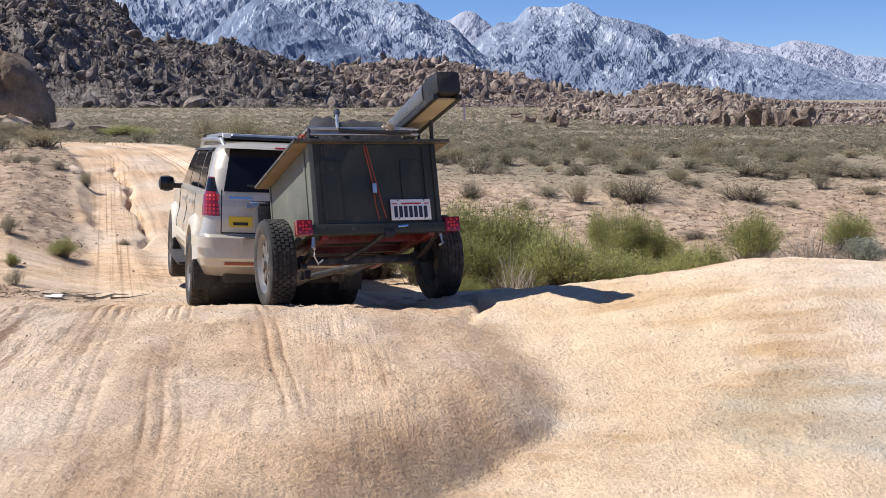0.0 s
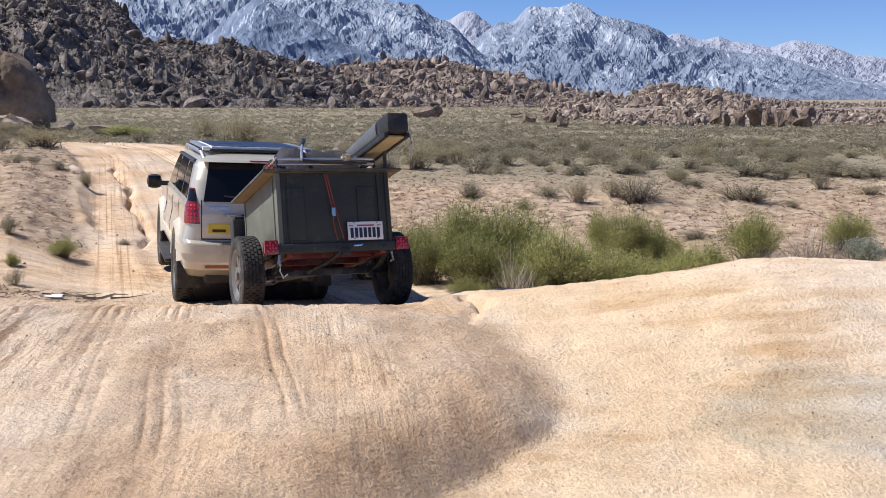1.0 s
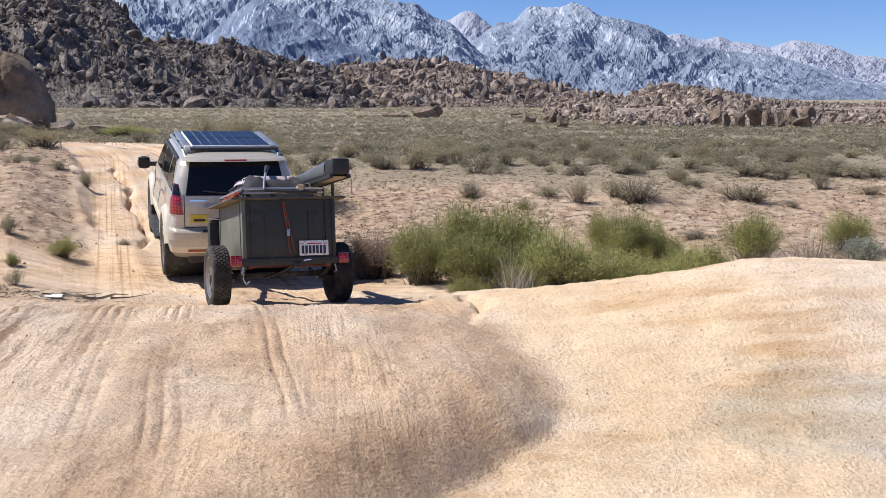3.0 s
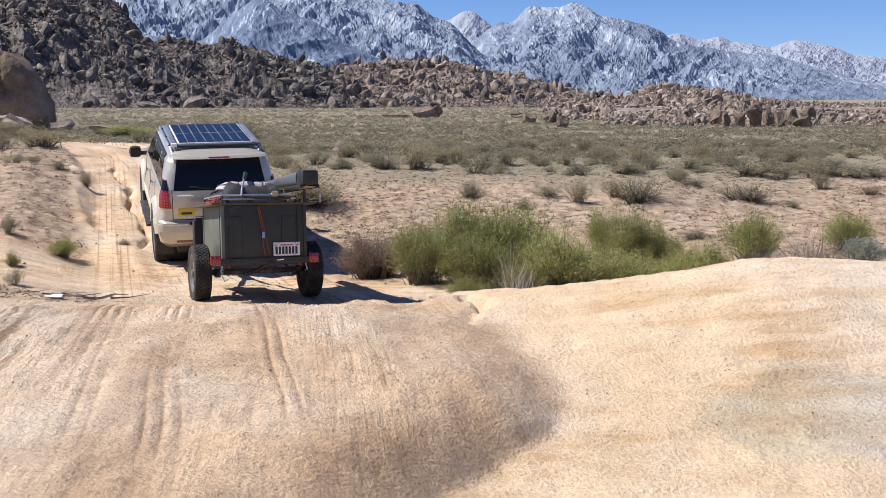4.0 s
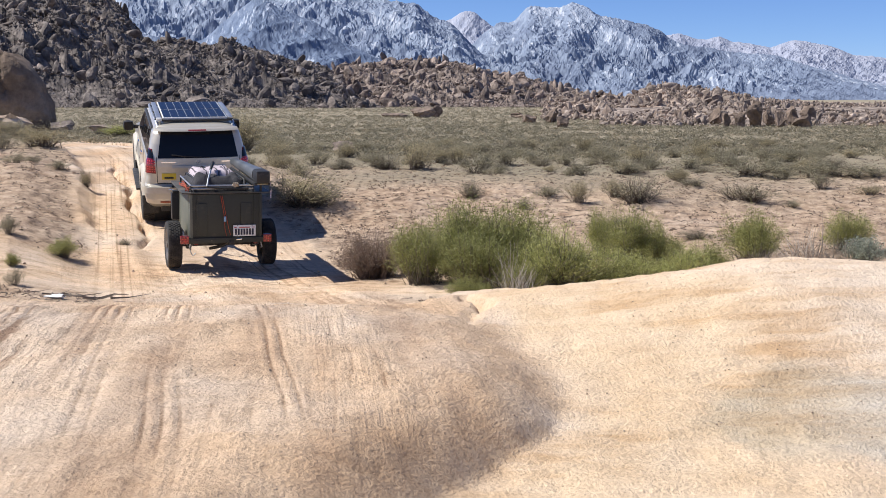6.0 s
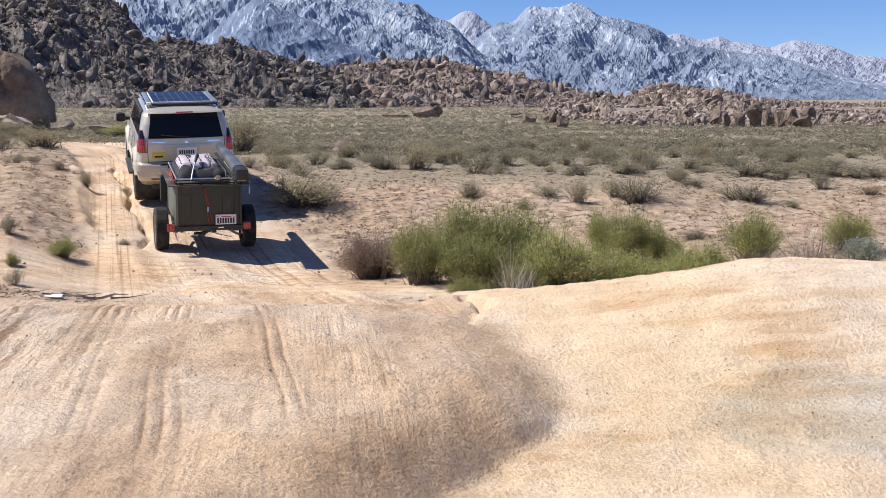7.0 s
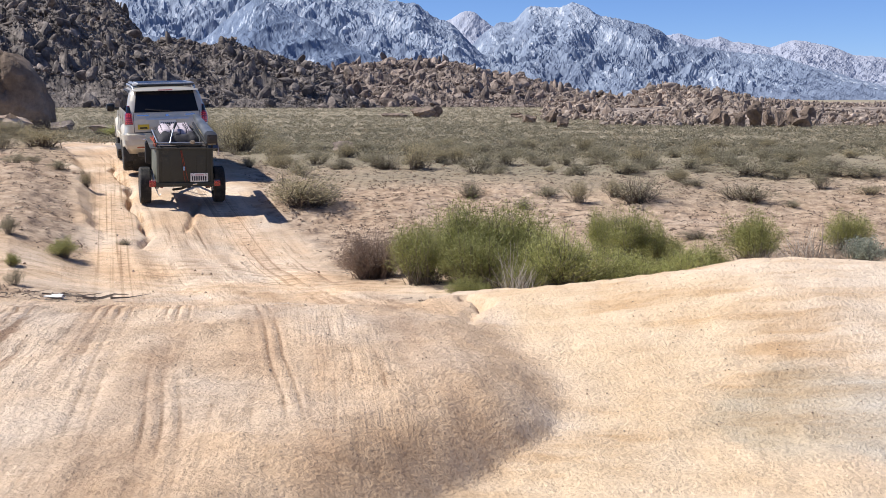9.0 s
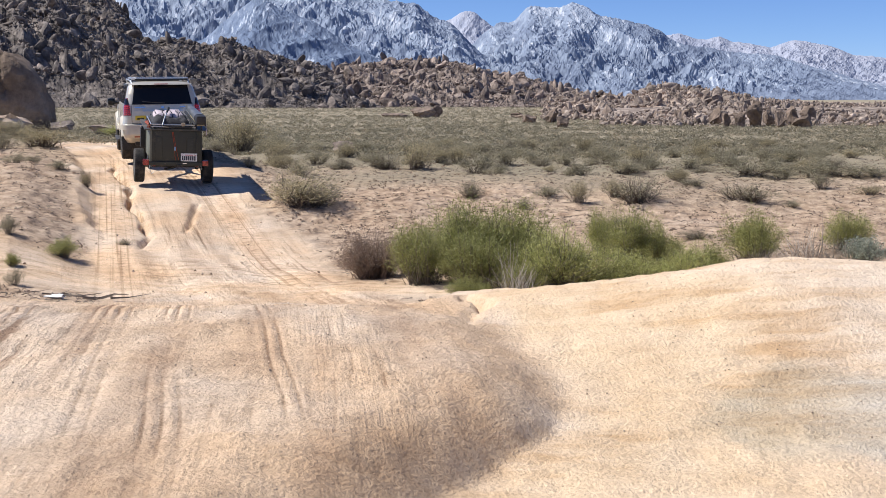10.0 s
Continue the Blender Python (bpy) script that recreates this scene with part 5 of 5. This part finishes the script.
# -- the trailer: y = 0 at its rear face, forward is +y
def build_trailer():
    t = tagged(new("trailer"), "olive drab box trailer with bedding and awning strapped on its lid", "trailer")
    W, L, Z0, Z1 = .465, 1.35, .47, 1.09
    body = boxed("box", M_OLIVE, t, (-W + .004, W - .004, .012, L, Z0, Z1), .006, "dark olive painted plywood box")
    # rear face: boards, raised ribs, corner posts, bottom rail
    rear = boxed("rear_panel", M_OLIVE, body, (-W, W, -.006, .012, Z0, Z1), .004)
    for x in (-.33, .27):
        boxed("rib", M_OLIVE, rear, (x - .075, x + .075, -.016, -.004, Z0 + .06, Z1 - .12), .008)
    for x in (-.385, .385):
        boxed("rib", M_OLIVE, rear, (x - .008, x + .008, -.022, -.004, Z0 + .02, Z1 - .02), .004)
    for x in (-W, W):
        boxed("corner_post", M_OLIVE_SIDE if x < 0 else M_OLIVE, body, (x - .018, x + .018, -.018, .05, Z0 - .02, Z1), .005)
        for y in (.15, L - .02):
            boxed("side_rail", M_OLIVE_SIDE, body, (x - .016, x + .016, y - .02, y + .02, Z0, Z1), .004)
        boxed("side_panel", M_OLIVE_SIDE, body, (x - .007, x + .007, .02, L, Z0, Z1 - .002), .002, "paler olive side panel")
    rail = boxed("rear_beam", M_OLIVE, t, (-.50, .50, -.035, .05, .425, .50), .008)
    for k in range(5):
        x = -.4 + .2 * k
        boxed("bolt", M_STEEL, rail, (x - .009, x + .009, -.041, -.033, .455, .473), .002)
    boxed("hasp", M_CHROME, rail, (.16, .24, -.05, -.035, .452, .468), .003, "steel latch pin", Matrix.Rotation(radians(-4), 4, "Y"))
    # lid
    lid = boxed("lid", M_LID, t, (-.585, .595, -.045, 1.42, 1.100, 1.120), .003, "dark painted plywood lid")
    boxed("lid_underside", M_PLY, lid, (-.573, .583, .004, 1.408, 1.094, 1.1005), .002, "bare tan plywood underside of the lid")
    # number plate with bars
    plate = boxed("number_plate", M_WHITE, t, (.09, .395, -.042, -.032, .515, .668), .004, "white number plate")
    for k in range(7):
        boxed("plate_bar", M_INK, plate, (.112 + k * .038, .138 + k * .038, -.0445, -.041, .534, .618), .0)
    boxed("plate_bar", M_REDINK, plate, (.17, .32, -.0445, -.041, .630, .642), .0)
    for x in (.10, .345):
        boxed("plate_bar", M_REDINK, plate, (x, x + .035, -.0445, -.041, .632, .640), .0)
    for x in (.14, .34):
        for z in (.524, .656):
            boxed("bolt", M_STEEL, plate, (x, x + .01, -.047, -.041, z, z + .008), .0)
    # lights
    for x in (-.555, .555):
        lamp = boxed("tail_light", M_LENS, t, (x - .058, x + .058, -.045, .03, .425, .535), .012, "red square trailer light")
        boxed("bracket", M_STEEL, lamp, (*sorted((x * .88, x * 1.0)), -.0, .05, .44, .5), .004)
        for i in range(4):
            for j in range(4):
                if (i + j) % 2 == 0 or (0 < i < 3 and 0 < j < 3):
                    cx, cz = x - .034 + i * .0225, .447 + j * .0225
                    boxed("diode", M_DIODE, lamp, (cx - .007, cx + .007, -.049, -.044, cz - .007, cz + .007), .002)
    # chassis
    for x in (-.40, .40):
        boxed("frame_rail", M_RED, t, (x - .025, x + .025, .0, 1.5, .40, .468), .006, "red painted chassis rail")
        bm = bmesh.new()
        rod(bm, [(x * 1.12, .05, .42), (x * 1.12, .3, .34), (x * 1.12, .56, .315), (x * 1.12, .82, .34), (x * 1.12, 1.08, .42)], .022, 6)
        part("leaf_spring", bm, M_STEEL, t, "", 40)
        boxed("shackle", M_STEEL, t, (x * 1.12 - .03, x * 1.12 + .03, .5, .62, .27, .37), .008)
        rodded("hanger", M_ALU, t, [(x * 1.2, .03, .42), (x * 1.22, .03, .35), (x * 1.18, .05, .34)], .012)
    for y in (.25, .7, 1.15):
        boxed("cross_member", M_RED, t, (-.40, .40, y - .02, y + .02, .41, .462), .005)
    boxed("axle", M_STEEL, t, (-.60, .60, .53, .59, .30, .36), .008, "black square axle beam")
    rodded("support_leg", M_STEEL, t, [(.06, -.01, .44), (-.05, .12, .36), (-.18, .30, .30)], .022)
    boxed("leg_socket", M_STEEL, t, (.03, .10, -.05, .04, .40, .455), .006)
    rodded("drawbar", M_STEEL, t, [(-.40, 1.3, .44), (-.04, 2.35, .47)], .032)
    rodded("drawbar", M_STEEL, t, [(.40, 1.3, .44), (.04, 2.35, .47)], .032)
    boxed("coupler", M_STEEL, t, (-.05, .05, 2.25, 2.70, .44, .53), .012)
    rodded("jockey_post", M_STEEL, t, [(-.16, 1.75, .36), (-.16, 1.75, .80)], .025)
    rodded("safety_chain", M_ALU, t, [(-.45, .10, .40), (-.47, .09, .30), (-.44, .10, .24), (-.40, .12, .27)], .007)
    bm = bmesh.new()
    box(bm, -.58, -.36, 1.40, 1.56, .55, .95, .02)
    box(bm, -.56, -.38, 1.41, 1.55, .95, .975, .008)
    can = part("storage_box", bm, M_BLACK, t, "black box on the drawbar", 40)
    boxed("box_handle", M_CHROME, can, (-.62, -.34, 1.44, 1.46, .985, 1.0), .005)
    # wheel arches have no mudguards; rack and load on the lid
    for z in (1.165, 1.205):
        rodded("rack_rail", M_ALU, t, [(-.46, .0, z), (.37, .0, z)], .013, "grey tubular rack rail")
    for y in (1.28,):
        rodded("rack_rail", M_ALU, t, [(-.46, y, 1.19), (.37, y, 1.19)], .013)
    for x in (-.46, .37):
        rodded("rack_rail", M_ALU, t, [(x, .0, 1.205), (x, 1.28, 1.205)], .013)
        for y in (.0, .65, 1.28):
            rodded("rack_post", M_BLACK, t, [(x, y, 1.118), (x, y, 1.205)], .012)
    rodded("tie_bar", M_BLACK, t, [(-.25, -.03, 1.19), (-.1, -.035, 1.175), (.15, -.035, 1.165), (.30, -.03, 1.17)], .014)
    # strapped bedding: a soft bundle with folds
    def bundle(x0, x1, y0, y1, z0, z1, seed, swell=.028, fold=.0):
        bm = bmesh.new()
        nx, ny = 26, 30
        top = {}
        for j in range(ny + 1):
            for i in range(nx + 1):
                u, v = i / nx, j / ny
                ex, ey = min(u, 1 - u), min(v, 1 - v)
                k = min(1.0, (ex / .14)) ** .5 * min(1.0, (ey / .10)) ** .5
                x, y = x0 + (x1 - x0) * u, y0 + (y1 - y0) * v
                z = z0 + (z1 - z0) * k + swell * (noise.noise((x * 7, y * 2.5, seed)) + .5 * noise.noise((x * 13, y * 6, seed + 3))) * k + fold * abs(noise.noise((x * 5 + y * 6, y * 11 - x * 4, seed + 9))) * k
                for s in (.3, .68):
                    z -= .018 * k * math.exp(-((v - s) / .025) ** 2)
                top[i, j] = bm.verts.new((x, y, z))
        for j in range(ny):
            for i in range(nx):
                bm.faces.new((top[i, j], top[i + 1, j], top[i + 1, j + 1], top[i, j + 1]))
        edge = [top[i, 0] for i in range(nx + 1)] + [top[nx, j] for j in range(1, ny + 1)] + [top[i, ny] for i in range(nx - 1, -1, -1)] + [top[0, j] for j in range(ny - 1, 0, -1)]
        bm.faces.new(edge[::-1])
        return bm
    bed = part("bedding", bundle(-.45, .29, .03, 1.22, 1.125, 1.30, 1.0, .03, .09), M_DARKCLOTH, t, "dark grey canvas bundle strapped to the lid", 60)
    part("blanket", bundle(-.41, .23, .30, 1.13, 1.18, 1.372, 5.0, .022), M_STRIPE, bed, "pale mauve striped blanket", 60)
    for k, x in enumerate((-.34, -.22, -.05, .1, .17)):
        bm = bmesh.new()
        pts = []
        for j in range(22):
            y = .32 + .79 * j / 21
            u, v = (x + .41) / .64, (y - .30) / .83
            kk = min(1, min(u, 1 - u) / .14) ** .5 * min(1, min(v, 1 - v) / .10) ** .5
            z = 1.18 + .192 * kk + .022 * (noise.noise((x * 7, y * 2.5, 5.0)) + .5 * noise.noise((x * 13, y * 6, 8.0))) * kk
            for s in (.3, .68):
                z -= .018 * kk * math.exp(-((v - s) / .025) ** 2)
            pts.append((x + .01 * math.sin(j), y, z + .001))
        rod(bm, pts, .007, 6)
        part("stripe", bm, M_DARKCLOTH, bed, "", 60)
    for x in (-.40, .26):
        bm = bmesh.new()
        rod(bm, [(x, .02, 1.14), (x + .02, .2, 1.27), (x, .6, 1.29), (x, 1.1, 1.27), (x, 1.25, 1.14)], .012, 6)
        part("strap", bm, M_BLACK, bed, "", 60)
    # handle standing up from the load
    pole = rodded("pole", M_ALU, t, [(-.25, -.02, 1.20), (-.22, .1, 1.28), (-.14, .36, 1.43), (-.11, .45, 1.47)], .013, "thin metal pole with a dark grip")
    rodded("grip", M_BLACK, pole, [(-.16, .30, 1.395), (-.11, .45, 1.47), (-.105, .465, 1.478)], [.018, .028, .02])
    bm = bmesh.new()
    b = bmesh.new()
    bmesh.ops.create_icosphere(b, subdivisions=3, radius=1)
    for v in b.verts:
        v.co *= 1 + .55 * noise.noise(v.co * 3.5)
    merge(bm, b, Matrix.Translation((.13, -.01, 1.215)) @ Matrix.Diagonal((.04, .035, .034, 1)))
    part("foil_bag", bm, M_GOLD, t, "crumpled gold and white bag", 50)
    # rope bundle at the corner
    bm = bmesh.new()
    rng = random.Random(3)
    for k in range(9):
        a = [(-.50 + rng.uniform(-.03, .03), .04 + rng.uniform(-.02, .9 if k < 5 else .08), 1.125 + rng.uniform(0, .06)) for _ in range(4)]
        rod(bm, a, .005, 5)
    part("rope", bm, M_ORANGE, t, "tangle of orange cord", 50)
    # awning tube on the other side, standing past the rear
    bm = bmesh.new()
    secs = [(2.0, .03, .03, 1.36), (1.9, .06, .05, 1.36), (1.0, .075, .065, 1.37), (.2, .09, .075, 1.375), (-.32, .10, .085, 1.38)]
    rings = []
    for y, a, h, z in secs:
        ring = []
        for q in np.linspace(0, 2 * math.pi, 20, endpoint=False):
            cx, cz = math.cos(q), math.sin(q)
            k = 1 + .05 * noise.noise((y * 4, q * 1.5, 2))
            ring.append(bm.verts.new((.40 + a * k * math.copysign(abs(cx) ** .6, cx), y, z + h * k * math.copysign(abs(cz) ** .6, cz))))
        rings.append(ring)
    for p, q in zip(rings, rings[1:]):
        for k in range(20):
            bm.faces.new((p[k], p[(k + 1) % 20], q[(k + 1) % 20], q[k]))
    bm.faces.new(rings[0])
    bm.faces.new(rings[-1][::-1])
    bmesh.ops.recalc_face_normals(bm, faces=bm.faces[:])
    awn = part("awning", bm, M_GREYCLOTH, t, "long grey covered awning tube", 50)
    boxed("end_cap", M_BLACK, awn, (.31, .492, -.60, -.30, 1.295, 1.455), .03, "black end cover of the awning")
    boxed("awning_underside", M_BEIGE, awn, (.325, .475, -.52, .95, 1.268, 1.284), .003, "beige underside panel")
    for x in (.31, .49):
        boxed("awning_edge", M_BLACK, awn, (x - .018, x + .018, -.56, 1.6, 1.262, 1.30), .005)
    rodded("awning_strut", M_BLACK, t, [(.47, .0, 1.10), (.47, -.02, 1.28)], .016)
    rodded("awning_strut", M_BLACK, t, [(.42, 1.2, 1.10), (.42, 1.2, 1.28)], .016)
    rodded("hanging_strap", M_STRIPE, awn, [(.50, -.58, 1.30), (.505, -.585, 1.2), (.50, -.58, 1.10)], .008)
    # elastic cords on the rear
    cord = rodded("elastic_cord", M_ORANGE, t, [(-.075, -.03, 1.075), (-.055, -.034, .95), (-.03, -.036, .80), (-.02, -.036, .62), (.0, -.036, .52)], 0.0038, "orange elastic cord with hooks")
    rodded("cord_strand", M_ORANGE, cord, [(-.055, -.03, 1.075), (-.03, -.034, .93), (.0, -.036, .78), (.03, -.036, .62), (.055, -.036, .53)], 0.0038)
    rodded("cord_strand", M_RED, cord, [(-.065, -.032, 1.07), (-.04, -.034, .85), (-.005, -.036, .7)], 0.0035)
    boxed("clip", M_BLUE, cord, (-.035, -.005, -.05, -.03, .72, .79), .006, "pale blue clip")
    for x in (-.075, .055):
        rodded("hook", M_STEEL, cord, [(x, -.03, 1.07), (x - .012, -.035, 1.09), (x, -.03, 1.10)] if x < 0 else [(x, -.036, .53), (x + .01, -.04, .50), (x - .01, -.04, .49)], .005)
    wheels = []
    for x in (-.65, .65):
        wheels.append((make_wheel(t, .33, .195, .205, 1 if x > 0 else -1, 8, M_RIM, 44, 5), (x, .56, .33), x))
    return t, wheels


trailer, trailer_wheels = build_trailer()



def motions():
    """Key the two vehicles and their wheels."""
    car_rows = [
        (0.0, pose(-1.503, 10.090, -0.687, -2.38, 3.18, 18.11)),
        (0.5, pose(-1.696, 10.655, -0.809, -0.68, 2.84, 18.17)),
        (1.0, pose(-1.936, 11.196, -0.879, 0.42, 2.20, 18.23)),
        (1.5, pose(-2.098, 11.745, -0.898, 1.50, 2.36, 18.17)),
        (2.0, pose(-2.276, 12.265, -0.916, 2.45, 2.05, 18.21)),
        (2.5, pose(-2.432, 12.793, -0.953, 3.70, 1.32, 18.43)),
        (3.0, pose(-2.614, 13.350, -0.981, 5.33, 0.32, 18.61)),
        (3.5, pose(-2.821, 13.928, -0.998, 6.87, -0.57, 18.70)),
        (4.0, pose(-3.041, 14.527, -0.998, 8.19, -1.03, 18.68)),
        (4.5, pose(-3.264, 15.145, -0.971, 9.51, -0.82, 18.56)),
        (5.0, pose(-3.480, 15.774, -0.907, 10.27, -0.53, 18.33)),
        (5.5, pose(-3.689, 16.404, -0.809, 10.36, -0.32, 18.10)),
        (6.0, pose(-3.919, 17.029, -0.688, 9.22, -0.65, 18.07)),
        (6.5, pose(-4.157, 17.665, -0.554, 7.90, -1.15, 18.23)),
        (7.0, pose(-4.399, 18.330, -0.412, 6.84, -1.50, 18.53)),
        (7.5, pose(-4.646, 19.035, -0.265, 6.05, -1.39, 18.88)),
        (8.0, pose(-4.895, 19.766, -0.152, 4.48, -1.50, 19.12)),
        (8.5, pose(-5.177, 20.527, -0.063, 3.18, -1.69, 19.23)),
        (9.0, pose(-5.477, 21.324, 0.014, 2.35, -1.78, 19.22)),
        (9.5, pose(-5.744, 22.170, 0.089, 1.92, -1.46, 19.07)),
        (10.0, pose(-6.026, 23.028, 0.165, 1.80, -0.97, 18.85)),
    ]
    trailer_rows = [
        (0.0, pose(-0.415, 7.416, 0.072, -17.49, 0.95, 21.43)),
        (0.5, pose(-0.617, 7.989, -0.064, -16.70, 1.18, 21.60)),
        (1.0, pose(-0.834, 8.522, -0.216, -15.31, 0.97, 21.81)),
        (1.5, pose(-1.034, 9.037, -0.350, -13.43, 0.78, 21.75)),
        (2.0, pose(-1.186, 9.547, -0.461, -11.69, 0.87, 21.65)),
        (2.5, pose(-1.342, 10.074, -0.547, -10.39, 1.01, 21.58)),
        (3.0, pose(-1.541, 10.615, -0.644, -8.98, 1.16, 21.53)),
        (3.5, pose(-1.763, 11.180, -0.737, -7.61, 1.23, 21.43)),
        (4.0, pose(-1.999, 11.768, -0.811, -6.39, 1.08, 21.29)),
        (4.5, pose(-2.238, 12.378, -0.849, -5.20, 0.51, 21.12)),
        (5.0, pose(-2.457, 13.016, -0.860, -3.26, 0.74, 20.68)),
        (5.5, pose(-2.705, 13.652, -0.876, -0.72, 0.92, 20.17)),
        (6.0, pose(-2.964, 14.304, -0.891, 2.25, 0.74, 19.77)),
        (6.5, pose(-3.233, 14.982, -0.895, 5.35, 0.42, 19.46)),
        (7.0, pose(-3.500, 15.690, -0.875, 8.10, 0.12, 19.28)),
        (7.5, pose(-3.751, 16.427, -0.818, 9.94, -0.07, 19.20)),
        (8.0, pose(-4.011, 17.181, -0.711, 10.37, -0.12, 19.15)),
        (8.5, pose(-4.306, 17.942, -0.585, 9.77, 0.00, 19.14)),
        (9.0, pose(-4.584, 18.734, -0.456, 8.70, 0.46, 19.19)),
        (9.5, pose(-4.870, 19.557, -0.321, 7.47, 1.17, 19.07)),
        (10.0, pose(-5.167, 20.395, -0.186, 6.33, 2.07, 18.82)),
    ]
    walk(car, car_rows)
    walk(trailer, trailer_rows)
    for wheels, rows, radius in ((car_wheels, car_rows, 0.39), (trailer_wheels, trailer_rows, 0.33)):
        way, done = [0.0], 0.0
        for (ta, a), (tb, b) in zip(rows, rows[1:]):
            done += (b.translation - a.translation).length
            way.append(done)
        times = [t for t, m in rows]
        for wheel, hub, turn in wheels:
            walk(wheel, [(t, Matrix.Translation(hub) @ Matrix.Rotation(-np.interp(t, times, way) / radius + turn, 4, "X"))
                         for t in np.arange(0, 10.01, 0.2)])


motions()
